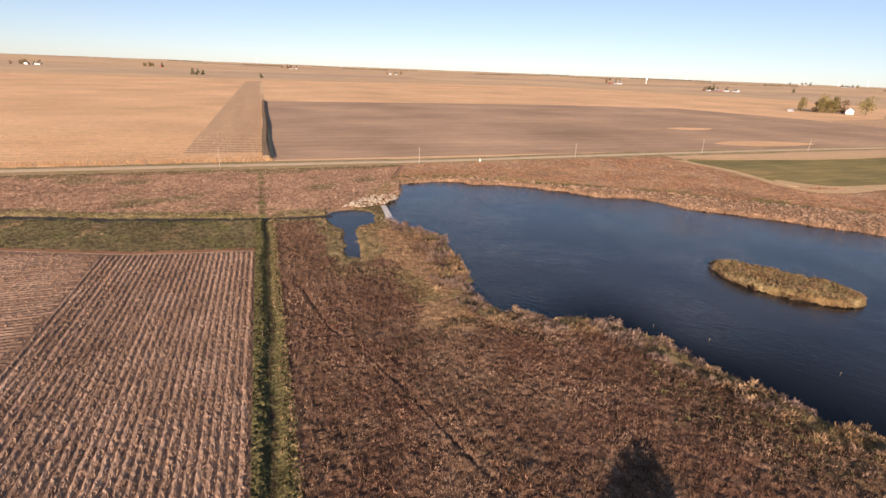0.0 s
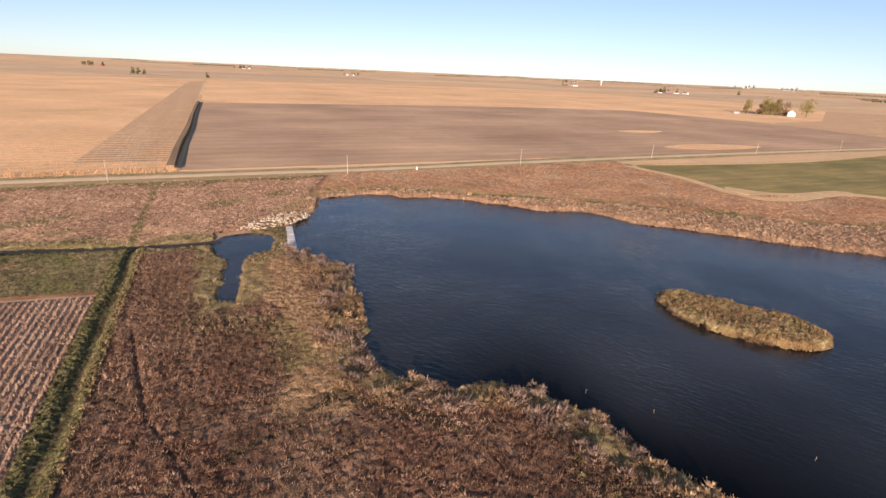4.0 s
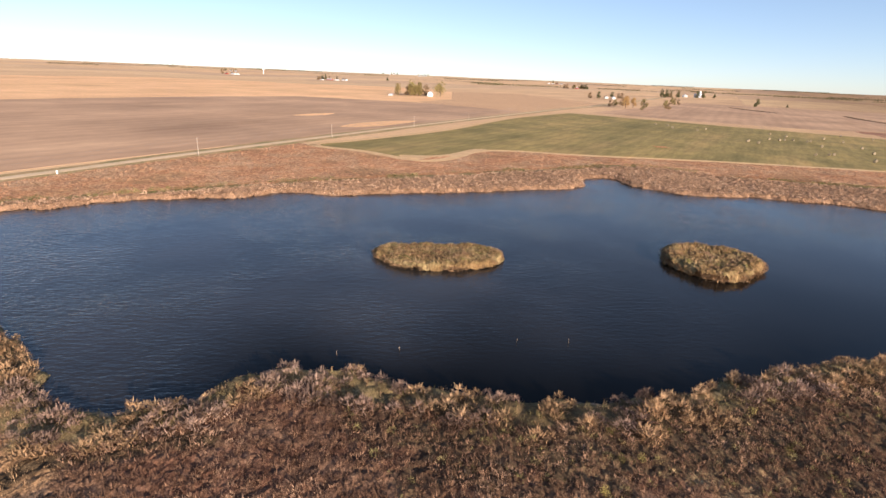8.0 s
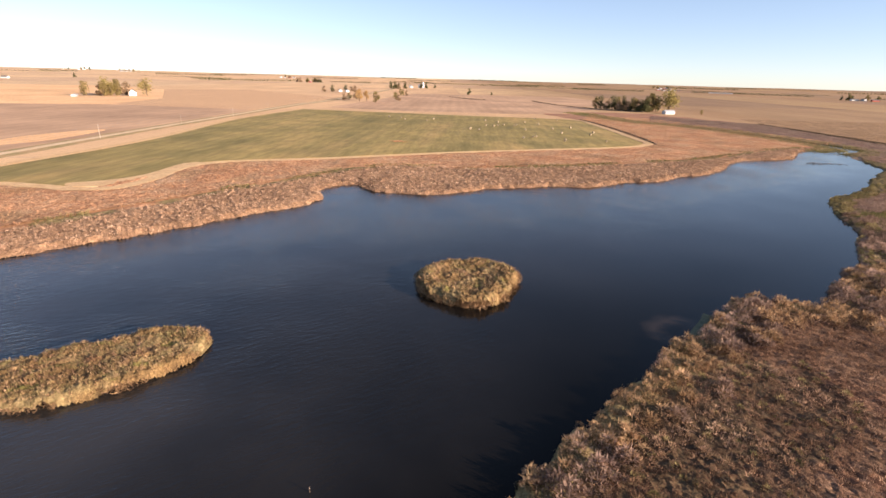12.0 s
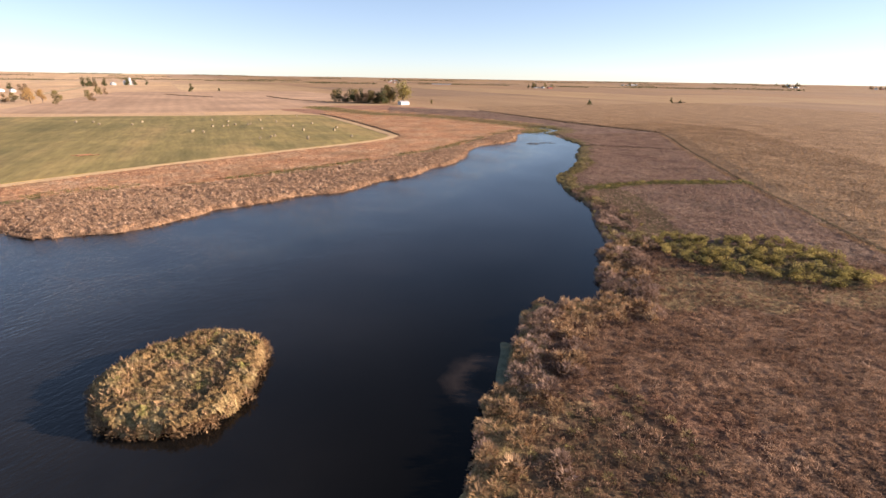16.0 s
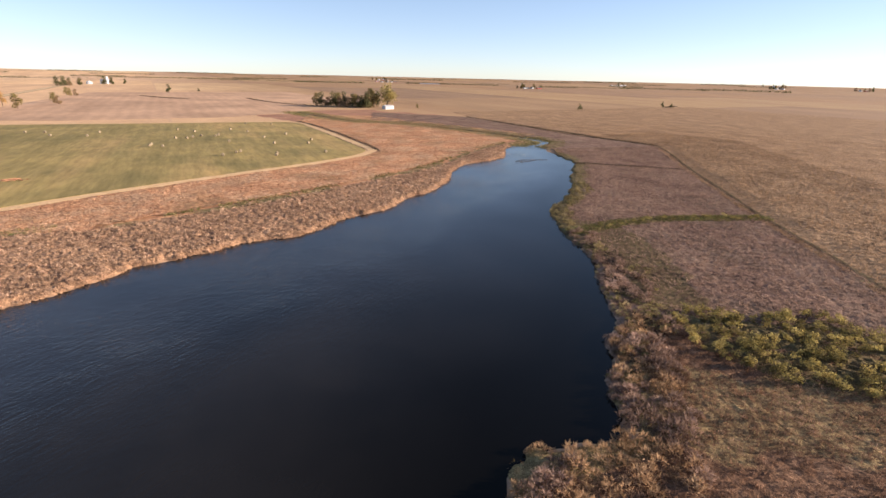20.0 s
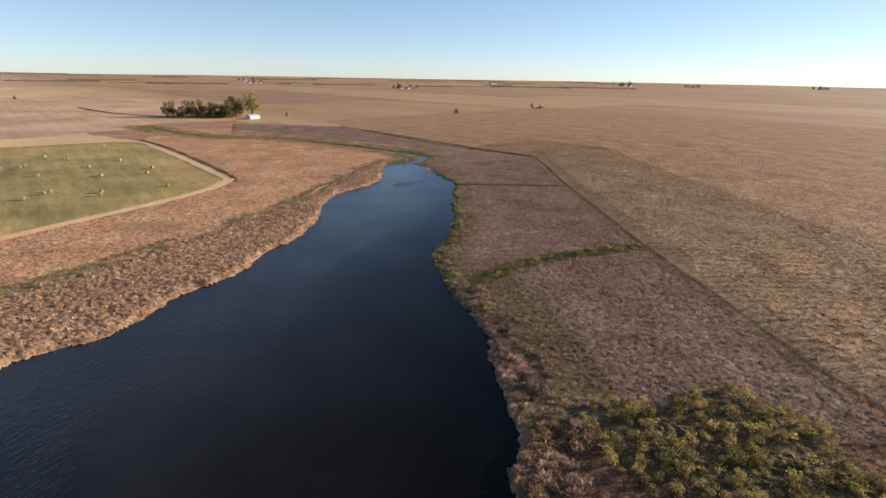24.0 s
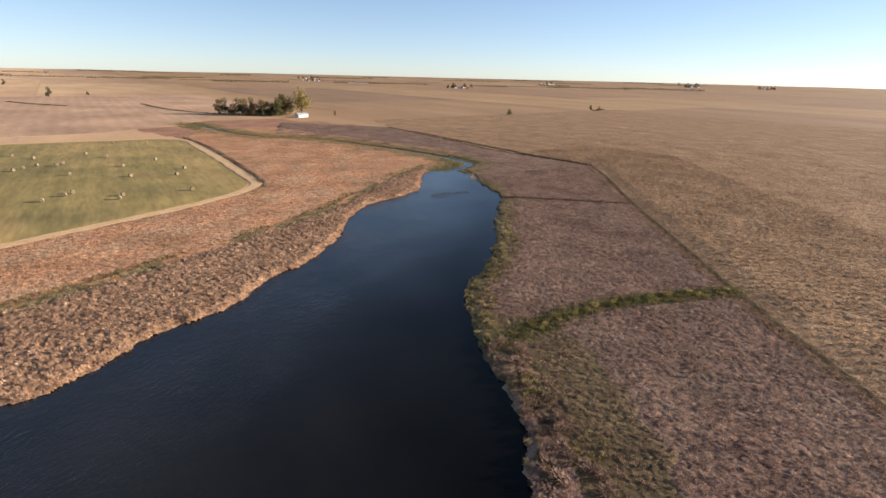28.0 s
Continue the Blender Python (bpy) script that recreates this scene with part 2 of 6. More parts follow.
def water_material(name, deep, silt):
    """Turbid water: calm and dark under the lee of the south bank, rippled and paler with silt where the wind reaches it."""
    m, nt, b = nodes_of(name)
    b.inputs["Roughness"].default_value = 0.1
    b.inputs["IOR"].default_value = 1.31
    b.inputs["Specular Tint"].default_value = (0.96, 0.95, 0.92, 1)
    at = nt.nodes.new("ShaderNodeAttribute")
    at.attribute_name = "wind"
    wind = at.outputs["Fac"]
    nt.links.new(math_of(nt, 'ADD', 0.25, math_of(nt, 'MULTIPLY', wind, 0.55)), b.inputs["Specular IOR Level"])
    w1 = noise_of(nt, 1.3, 3, 0.55, stretch=(0.36, 1.0, radians(58)))
    w2 = noise_of(nt, 3.4, 2, 0.5, stretch=(0.45, 1.0, radians(70)))
    gust = band_of(nt, noise_of(nt, 0.03, 4, 0.6), 0.38, 0.66)
    h = math_of(nt, 'ADD', w1, math_of(nt, 'MULTIPLY', w2, 0.3))
    h = math_of(nt, 'MULTIPLY', h, math_of(nt, 'MULTIPLY', wind, math_of(nt, 'ADD', 0.3, math_of(nt, 'MULTIPLY', gust, 0.7))))
    bump_of(nt, b, h, 0.6, 0.32)
    sa = nt.nodes.new("ShaderNodeAttribute")
    sa.attribute_name = "silt"
    cloud = math_of(nt, 'MULTIPLY', sa.outputs["Fac"], ramp_of(nt, noise_of(nt, 0.024, 4, 0.55), [(0.25,) * 3, (1.0,) * 3], 0.35, 0.65))
    # a ring of stirred silt off the point
    far = nt.nodes.new("ShaderNodeVectorMath")
    far.operation = 'DISTANCE'
    nt.links.new(nt.nodes.new("ShaderNodeNewGeometry").outputs["Position"], far.inputs[0])
    far.inputs[1].default_value = (121.5, -23.0, 0.0)
    r = math_of(nt, 'ADD', far.outputs["Value"], math_of(nt, 'MULTIPLY', noise_of(nt, 0.25, 3), 4.0))
    plume = math_of(nt, 'MULTIPLY', band_of(nt, r, 4.0, 7.0), band_of(nt, r, 9.5, 7.2))
    col = mix_of(nt, mix_of(nt, deep, silt, cloud), (0.028, 0.021, 0.017), math_of(nt, 'MULTIPLY', plume, 0.8))
    nt.links.new(col, b.inputs["Base Color"])
    return m


M_GROUND = ground_material()
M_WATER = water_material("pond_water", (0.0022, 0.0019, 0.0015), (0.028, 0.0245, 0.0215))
M_PRAIRIE = surface("prairie_grass", [(0.155, 0.088, 0.056), (0.28, 0.17, 0.108), (0.46, 0.31, 0.21)], 0.09, 1.1, 0.35, island=0.45,
                    wide=(0.03, [(0.8, 0.76, 0.74), (1.1, 1.1, 1.08)], 1.0), spec=0.1, glow=0.28, tone=0.4)
M_PRAIRIE_E = surface("mauve_prairie_grass", [(0.20, 0.132, 0.098), (0.30, 0.2, 0.148), (0.44, 0.305, 0.225)], 0.09, 1.1, 0.3, island=0.4, spec=0.1, glow=0.3, tone=0.4)
M_ORANGE = surface("orange_grass", [(0.36, 0.18, 0.095), (0.48, 0.26, 0.14), (0.52, 0.32, 0.18)], 0.06, 0.9, 0.3, island=0.35, spec=0.1, glow=0.28, tone=0.4)
M_REED = surface("dry_reed", [(0.28, 0.172, 0.09), (0.41, 0.262, 0.142), (0.52, 0.35, 0.20)], 0.25, 1.6, 0.3, island=0.4, spec=0.1, glow=0.28, tone=0.4)
M_CATTAIL = surface("pink_tan_cattail", [(0.35, 0.22, 0.14), (0.48, 0.315, 0.205), (0.60, 0.42, 0.28)], 0.2, 1.6, 0.3, island=0.4, spec=0.1, glow=0.28, tone=0.4)
M_OLIVE = surface("olive_sedge", [(0.15, 0.13, 0.05), (0.26, 0.21, 0.09), (0.40, 0.30, 0.15)], 0.3, 1.6, 0.3, island=0.45, spec=0.1, glow=0.28, tone=0.4)
M_GREEN = surface("green_weeds", [(0.10, 0.11, 0.035), (0.17, 0.17, 0.06), (0.28, 0.23, 0.09)], 0.3, 1.6, 0.3, island=0.45, spec=0.1, glow=0.28, tone=0.4)
M_DARKWEED = surface("dark_sedge", [(0.08, 0.062, 0.045), (0.17, 0.12, 0.08)], 0.3, 1.6, 0.3, island=0.45, spec=0.1, glow=0.3, tone=0.4)
M_CORN = surface("dry_corn", [(0.31, 0.20, 0.115), (0.41, 0.265, 0.15), (0.50, 0.335, 0.20)], 0.05, 0.8, 0.3, island=0.5, spec=0.1, glow=0.28, tone=0.4)
M_GOLDCORN = surface("gold_corn", [(0.56, 0.33, 0.16), (0.64, 0.40, 0.20)], 0.02, 0.7, 0.25, island=0.3, spec=0.1, glow=0.28)
C_TAN = [(0.25, 0.152, 0.08), (0.37, 0.235, 0.126)]
C_OLIVE = [(0.15, 0.122, 0.055), (0.29, 0.215, 0.11)]
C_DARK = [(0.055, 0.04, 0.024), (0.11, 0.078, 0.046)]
C_GREEN = [(0.10, 0.098, 0.036), (0.18, 0.155, 0.062)]
C_RUST = [(0.10, 0.052, 0.033), (0.158, 0.085, 0.055), (0.235, 0.138, 0.088)]
C_PALE = [(0.125, 0.072, 0.044), (0.18, 0.107, 0.066), (0.23, 0.142, 0.09)]
C_MAUVE = [(0.148, 0.092, 0.068), (0.21, 0.135, 0.098), (0.275, 0.18, 0.132)]
C_MOUND = [(0.31, 0.18, 0.108), (0.41, 0.245, 0.148), (0.48, 0.30, 0.185)]
C_ORANGE = [(0.37, 0.19, 0.10), (0.48, 0.26, 0.14), (0.53, 0.315, 0.175)]
C_PINK = [(0.205, 0.124, 0.074), (0.29, 0.18, 0.108), (0.36, 0.23, 0.14)]
C_ISLE = [(0.14, 0.092, 0.042), (0.225, 0.148, 0.068)]
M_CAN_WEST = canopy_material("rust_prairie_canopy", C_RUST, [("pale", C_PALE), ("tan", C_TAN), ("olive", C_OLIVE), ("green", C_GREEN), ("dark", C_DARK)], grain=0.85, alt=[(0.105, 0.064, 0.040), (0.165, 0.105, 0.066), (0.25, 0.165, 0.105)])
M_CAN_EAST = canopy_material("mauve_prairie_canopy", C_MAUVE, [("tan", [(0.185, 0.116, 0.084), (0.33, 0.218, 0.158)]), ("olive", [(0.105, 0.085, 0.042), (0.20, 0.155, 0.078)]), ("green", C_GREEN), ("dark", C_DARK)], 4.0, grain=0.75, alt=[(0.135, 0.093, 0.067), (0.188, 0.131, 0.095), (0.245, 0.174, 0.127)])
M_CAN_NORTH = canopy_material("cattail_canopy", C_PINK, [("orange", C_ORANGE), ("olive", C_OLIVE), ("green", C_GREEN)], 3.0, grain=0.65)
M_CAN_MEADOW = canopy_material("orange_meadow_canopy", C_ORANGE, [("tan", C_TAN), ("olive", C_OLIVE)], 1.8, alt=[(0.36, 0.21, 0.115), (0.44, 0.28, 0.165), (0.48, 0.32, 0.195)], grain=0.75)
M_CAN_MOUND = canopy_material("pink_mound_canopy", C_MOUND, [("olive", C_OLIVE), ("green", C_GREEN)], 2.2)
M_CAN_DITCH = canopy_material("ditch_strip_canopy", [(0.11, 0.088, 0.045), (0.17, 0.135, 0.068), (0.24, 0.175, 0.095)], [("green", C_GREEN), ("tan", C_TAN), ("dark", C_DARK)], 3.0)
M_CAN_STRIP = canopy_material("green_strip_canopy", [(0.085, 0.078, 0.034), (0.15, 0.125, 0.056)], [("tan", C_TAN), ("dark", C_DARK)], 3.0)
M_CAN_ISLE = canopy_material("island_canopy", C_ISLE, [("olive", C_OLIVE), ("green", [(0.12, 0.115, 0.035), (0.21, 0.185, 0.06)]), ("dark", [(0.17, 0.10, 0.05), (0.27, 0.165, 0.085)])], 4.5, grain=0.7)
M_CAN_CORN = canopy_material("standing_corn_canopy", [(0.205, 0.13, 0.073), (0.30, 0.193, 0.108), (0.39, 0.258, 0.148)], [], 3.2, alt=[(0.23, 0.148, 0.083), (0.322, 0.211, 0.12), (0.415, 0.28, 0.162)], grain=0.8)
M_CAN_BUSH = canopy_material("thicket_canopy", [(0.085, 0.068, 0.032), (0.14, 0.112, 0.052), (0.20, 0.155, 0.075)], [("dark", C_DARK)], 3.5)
M_GOLDFIELD = surface("gold_field", [(0.75, 0.452, 0.235), (0.84, 0.52, 0.275), (0.79, 0.482, 0.25)], 0.015, 0.5, 0.22, bump=(0.8, 0.5),
                      wide=(0.009, [(0.8, 0.77, 0.74), (1.06, 1.06, 1.04)], 1.0), stretch=(0.5, 1.0), spec=0.1, rows=(7.0, 0.0, 0.07, 4.0))
M_CORNFIELD = surface("corn_field", [(0.225, 0.15, 0.09), (0.29, 0.195, 0.118), (0.255, 0.17, 0.102)], 0.02, 0.9, 0.35, bump=(1.0, 0.6),
                      wide=(0.008, [(0.8, 0.78, 0.76), (1.1, 1.1, 1.06)], 1.0), spec=0.1)
M_PLOW = surface("tilled_soil", [(0.43, 0.272, 0.162), (0.50, 0.322, 0.195), (0.54, 0.35, 0.212)], 0.02, 0.6, 0.12, bump=(0.3, 0.2),
                 wide=(0.011, [(0.7, 0.69, 0.7), (1.1, 1.09, 1.08)], 1.0), stretch=(0.25, 1.0), spec=0.1, rows=(14.0, 0.02, 0.06, 5.0))
M_HARVESTED = surface("harvested_field", rows=(6.0, 0.0, 0.3, 2.5), stops=[(0.56, 0.345, 0.188), (0.65, 0.41, 0.225)], scale=0.03, fine=0.7, fine_amt=0.3, bump=(0.6, 0.3), stretch=(3.0, 0.15), spec=0.1)
M_STUBBLE = surface("corn_stubble", [(0.27, 0.165, 0.104), (0.35, 0.222, 0.144), (0.425, 0.28, 0.188)], 0.12, 2.5, 0.4, island=0.3, spec=0.1)
M_STUBBLE_SOIL = surface("stubble_soil", [(0.19, 0.115, 0.076), (0.28, 0.172, 0.115)], 0.2, 2.0, 0.35, bump=(0.8, 0.2), spec=0.1)
M_ALFALFA = surface("mown_green_field", [(0.208, 0.166, 0.06), (0.285, 0.222, 0.082), (0.385, 0.27, 0.108)], 0.03, 0.5, 0.25, rows=(9.0, 0.06, 0.07, 3.5), bump=(0.5, 0.2),
                    stretch=(0.16, 1.0, 0.06), wide=(0.03, [(0.72, 0.74, 0.72), (1.2, 1.14, 1.08)], 1.0), spec=0.15)
M_PATH = surface("dry_mown_path", [(0.53, 0.345, 0.175), (0.63, 0.43, 0.23)], 0.2, 1.2, 0.25, bump=(0.4, 0.15), spec=0.1)
M_ROAD = surface("gravel_road", [(0.55, 0.40, 0.24), (0.63, 0.47, 0.30)], 0.15, 2.0, 0.2, bump=(0.3, 0.08), spec=0.2)
M_VERGE = surface("grass_verge", [(0.24, 0.21, 0.085), (0.38, 0.27, 0.13), (0.46, 0.29, 0.15)], 0.1, 0.9, 0.35, bump=(0.6, 0.3), spec=0.1)
M_ROCK = surface("pale_riprap", [(0.40, 0.325, 0.23), (0.52, 0.43, 0.32)], 0.8, 4.0, 0.3, bump=(0.5, 0.1), piece=0.3)
M_CONCRETE = surface("weathered_concrete", [(0.44, 0.40, 0.36), (0.56, 0.52, 0.48)], 0.6, 5.0, 0.25, bump=(0.3, 0.03))
M_WHITEPAINT = surface("white_siding", [(0.44, 0.435, 0.42), (0.55, 0.545, 0.53)], 0.5, 3.0, 0.15, rough=0.6)
M_ROOF = surface("grey_shingle", [(0.10, 0.095, 0.09), (0.16, 0.15, 0.14)], 0.7, 5.0, 0.3, piece=0.15)
M_TINROOF = surface("galvanised_roof", [(0.42, 0.42, 0.42), (0.52, 0.52, 0.52)], 0.4, 3.0, 0.15, rough=0.45, metal=0.3)
M_REDBARN = surface("red_barn_siding", [(0.25, 0.06, 0.04), (0.32, 0.08, 0.055)], 0.5, 3.0, 0.2)
M_GLASS = surface("window_glass", [(0.03, 0.035, 0.04), (0.05, 0.055, 0.06)], 0.5, rough=0.1, spec=0.6)
M_STEEL = surface("grain_bin_steel", [(0.50, 0.51, 0.52), (0.60, 0.61, 0.62)], 0.3, 3.0, 0.15, rough=0.4, metal=0.5)
M_POLE = surface("grey_weathered_wood", [(0.30, 0.245, 0.19), (0.42, 0.35, 0.28)], 1.2, 8.0, 0.3, stretch=(1, 1))
M_BARK = surface("bark", [(0.09, 0.065, 0.045), (0.15, 0.11, 0.08)], 1.5, 6.0, 0.4, bump=(0.6, 0.05))
M_LEAF_G = surface("dark_green_leaves", [(0.07, 0.075, 0.03), (0.13, 0.125, 0.05)], 0.25, 2.0, 0.3, island=0.45, spec=0.2, glow=0.35)
M_LEAF_O = surface("olive_autumn_leaves", [(0.19, 0.155, 0.06), (0.30, 0.225, 0.085)], 0.25, 2.0, 0.3, island=0.45, spec=0.2, glow=0.35)
M_LEAF_Y = surface("orange_autumn_leaves", [(0.40, 0.25, 0.10), (0.50, 0.32, 0.13)], 0.25, 2.0, 0.3, island=0.4, spec=0.2, glow=0.35)
M_LEAF_B = surface("brown_autumn_leaves", [(0.22, 0.15, 0.085), (0.32, 0.215, 0.12)], 0.25, 2.0, 0.3, island=0.45, spec=0.2, glow=0.35)
M_SHRUB = surface("yellow_green_willow_leaves", [(0.19, 0.16, 0.055), (0.31, 0.25, 0.08), (0.44, 0.335, 0.115)], 0.35, 2.5, 0.3, island=0.45, piece=0.65, spec=0.2, glow=0.35)
M_STRAW = surface("bale_straw", [(0.20, 0.16, 0.10), (0.30, 0.24, 0.15)], 1.5, 8.0, 0.35, bump=(0.6, 0.05), piece=0.15)
M_WHITE = surface("white_stake_paint", [(0.74, 0.73, 0.70), (0.80, 0.79, 0.76)], 2.0, rough=0.6)
M_TURBINE = surface("turbine_white", [(0.62, 0.62, 0.62), (0.68, 0.68, 0.68)], 0.1, rough=0.5)
M_WIRE = surface("aluminium_wire", [(0.30, 0.30, 0.30), (0.36, 0.36, 0.36)], 1.0, rough=0.5, metal=0.6)
M_ALGAE = surface("pale_algae_mat", [(0.075, 0.085, 0.05), (0.15, 0.15, 0.095)], 0.7, 3.0, 0.4)
M_REDTWIG = surface("reddish_dead_branches", [(0.30, 0.15, 0.08), (0.42, 0.22, 0.12)], 0.8, 3.0, 0.3)
M_LEAF_R = surface("light_olive_leaves", [(0.24, 0.20, 0.07), (0.38, 0.30, 0.11)], 0.25, 2.0, 0.3, island=0.45, spec=0.2, glow=0.35)
# ditch mud, its colour darkened to carry the shade of the cut banks
M_SHADED_MUD = surface("shaded_ditch_mud", [(0.028, 0.022, 0.015), (0.06, 0.045, 0.03)], 0.5, 3.0, 0.4, rough=0.7)

# ---------------------------------------------------------------- plan helpers
rng = np.random.default_rng(7)


def spline(points, step=2.0, closed=False):
    p = np.array(points, float)
    n = len(p)
    out = []
    for i in range(n if closed else n - 1):
        if closed:
            a, b, c, d = p[i - 1], p[i], p[(i + 1) % n], p[(i + 2) % n]
        else:
            a, b, c, d = p[max(i - 1, 0)], p[i], p[i + 1], p[min(i + 2, n - 1)]
        k = max(2, int(np.linalg.norm(c - b) / step))
        s = np.linspace(0, 1, k, endpoint=False)[:, None]
        out.append(0.5 * (2 * b + (c - a) * s + (2 * a - 5 * b + 4 * c - d) * s ** 2 + (3 * b - a - 3 * c + d) * s ** 3))
    if not closed:
        out.append(p[-1:])
    return np.concatenate(out)


def dist_to(line, P, closed=False):
    """Distance from each of the points P to a polyline."""
    a = line if closed else line[:-1]
    b = np.roll(line, -1, 0) if closed else line[1:]
    best = np.full(len(P), 1e9)
    for i in range(len(a)):
        d = b[i] - a[i]
        s = np.clip(((P - a[i]) @ d) / max(d @ d, 1e-9), 0, 1)
        q = P - a[i] - s[:, None] * d
        best = np.minimum(best, (q * q).sum(1))
    return np.sqrt(best)


def inside(poly, P):
    x, y = P[:, 0], P[:, 1]
    r = np.zeros(len(P), bool)
    for (x0, y0), (x1, y1) in zip(poly, np.roll(poly, -1, 0)):
        c = (y0 > y) != (y1 > y)
        if c.any():
            r ^= c & (x < (x1 - x0) * (y - y0) / ((y1 - y0) or 1e-9) + x0)
    return r


def signed(poly, P):
    d = dist_to(poly, P, True)
    return np.where(inside(poly, P), -d, d)


def wobble(P, scale, seed=0):
    """Smooth noise between -1 and 1 from a few turned sine waves."""
    r = np.random.default_rng(seed)
    v = np.zeros(len(P))
    for k in range(6):
        a = r.uniform(0, 2 * np.pi)
        f = (0.6 + 0.35 * k) / scale * 2 * np.pi
        v += np.sin((P[:, 0] * np.cos(a) + P[:, 1] * np.sin(a)) * f + r.uniform(0, 6.3)) / (1 + 0.3 * k)
    return v / 3.2


def lattice(P, scale, seed):
    """Value noise from 0 to 1 with bumps about scale metres wide."""
    t = np.random.default_rng(seed).uniform(0, 1, (128, 128))
    q = P / scale
    i = np.floor(q).astype(int)
    f = q - i
    f = f * f * (3 - 2 * f)
    a, b = i[:, 0] % 128, i[:, 1] % 128
    a1, b1 = (a + 1) % 128, (b + 1) % 128
    return (t[a, b] * (1 - f[:, 0]) + t[a1, b] * f[:, 0]) * (1 - f[:, 1]) + (t[a, b1] * (1 - f[:, 0]) + t[a1, b1] * f[:, 0]) * f[:, 1]


def tussocks(P, cell, seed):
    """Rounded clumps about cell metres apart: 1 on a clump, 0 in the gaps between."""
    r = np.random.default_rng(seed)
    jx, jy, hh = (r.uniform(0, 1, (128, 128)) for _ in range(3))
    q = P / cell
    i = np.floor(q).astype(int)
    best = np.zeros(len(P))
    for dx in (-1, 0, 1):
        for dy in (-1, 0, 1):
            a, b = (i[:, 0] + dx) % 128, (i[:, 1] + dy) % 128
            d2 = (i[:, 0] + dx + jx[a, b] - q[:, 0]) ** 2 + (i[:, 1] + dy + jy[a, b] - q[:, 1]) ** 2
            best = np.maximum(best, (0.55 + 0.45 * hh[a, b]) * np.clip(1 - d2 / 0.75, 0, 1))
    return best


# shores, from the weir round the north, east and south sides
NORTH_SHORE = [(35, 150), (42, 161), (47, 171), (48, 180), (58, 182), (70, 181), (77, 174), (91, 171), (108, 156), (117, 146), (132, 140),
               (137, 127), (148, 115), (160, 103), (172, 91), (185, 79), (197, 66), (206, 61), (214, 61), (222, 65), (234, 55), (223, 45),
               (220, 27), (225, 12), (231, 5), (235, -7), (240, -28), (241, -42), (250, -56), (257, -75), (270, -90), (276, -104),
               (294, -124), (314, -138)]
EAST_SHORE = [(326, -152), (331, -170), (340, -190), (362, -207), (376, -222), (369, -238), (355, -237), (345, -229), (332, -227),
              (304, -214), (297, -206), (271, -179), (247, -155), (233, -133), (219, -122), (203, -112), (187, -105), (173, -93), (160, -84),
              (152, -73), (147, -69), (143, -62), (139, -62), (135, -55), (136, -47)]
SOUTH_SHORE = [(137, -41), (132, -35), (122.5, -25.5), (115, -17), (107, -9), (98, 1), (89, 10), (81, 16), (75.7, 21.5), (70.4, 31), (67, 39),
               (63, 47), (59, 60), (52, 67), (46, 68), (40, 73), (38, 80), (40, 93), (42, 108), (41, 120), (36, 129), (33, 134)]
POND = spline(NORTH_SHORE + EAST_SHORE + SOUTH_SHORE, 1.6, True)
POND = POND + np.column_stack([1.4 * wobble(POND, 10.0, 11) + 0.6 * wobble(POND, 4.0, 12), 1.1 * wobble(POND, 10.0, 13) + 0.6 * wobble(POND, 4.0, 14)])
SMALL_POND = spline([(17, 146.5), (22, 148), (27.5, 147), (29.5, 141), (28, 134), (24, 131.3), (21.6, 129), (20.4, 118), (19.2, 108), (17.6, 106.3), (16.2, 108), (17, 118), (17.8, 129), (16, 134), (15.5, 141)], 1.5, True)
ISLE_A = spline([(101, 83), (97, 78), (96, 70), (100, 62), (107, 55), (114, 53), (118.5, 56), (118, 64), (112, 74), (107, 81)], 1.5, True)
ISLE_B = spline([(138, 25), (131, 21.5), (127.5, 14), (129.5, 8), (136, 4), (144, 1.5), (150, 4), (152.5, 12), (150, 20), (144, 25)], 1.5, True)
CREEK = spline([(-260, 205), (-150, 178), (-71, 161), (-42, 152.5), (-4, 144.5), (8, 143), (17, 143)], 3.0)
STREAM = spline([(372, -236), (385, -262), (428, -262), (489, -248), (549, -226), (603, -182), (720, -160)], 4.0)
ROAD = spline([(-3000, 240), (-1200, 232), (-95, 227), (69, 224.5), (160, 227.5), (330, 230), (540, 227), (733, 222), (1100, 205), (3000, 190)], 20.0)
DIAG = spline([(336, -328), (308, -303), (264, -260), (225, -225), (190, -193), (160, -169), (134, -147), (116, -134), (94, -114), (50, -80)], 4.0)
HEDGE_FAR = spline([(302, -214), (293, -224), (282, -235), (261, -255)], 3.0)
HEDGE_MID = spline([(205, -118), (205, -130), (205, -141), (201, -158), (194, -174), (187, -190)], 3.0)
LANE = spline([(-2.2, 20), (-2.2, 75), (-2.4, 119), (-3, 145), (-3, 222)], 3.0)
GREEN_FIELD = spline([(220, 208), (221, 178), (217, 145), (228, 135), (271, 131), (296, 78), (328, 14), (349, -40), (369, -90), (389, -118), (421, -123),
                      (535, -126), (594, -121), (608, -70), (616, -10), (635, 104), (648, 182), (636, 190), (500, 204), (346, 195), (251, 203)], 4.0, True)


NORTH_MEADOW = np.array([(48, 186), (60, 218), (214, 219), (215, 142), (268, 126), (322, 8), (384, -126), (600, -132), (690, -165), (640, -230), (430, -290), (395, -232), (345, -155),
                         (308, -90), (275, 10), (268, 60), (222, 94), (140, 152), (96, 178)])


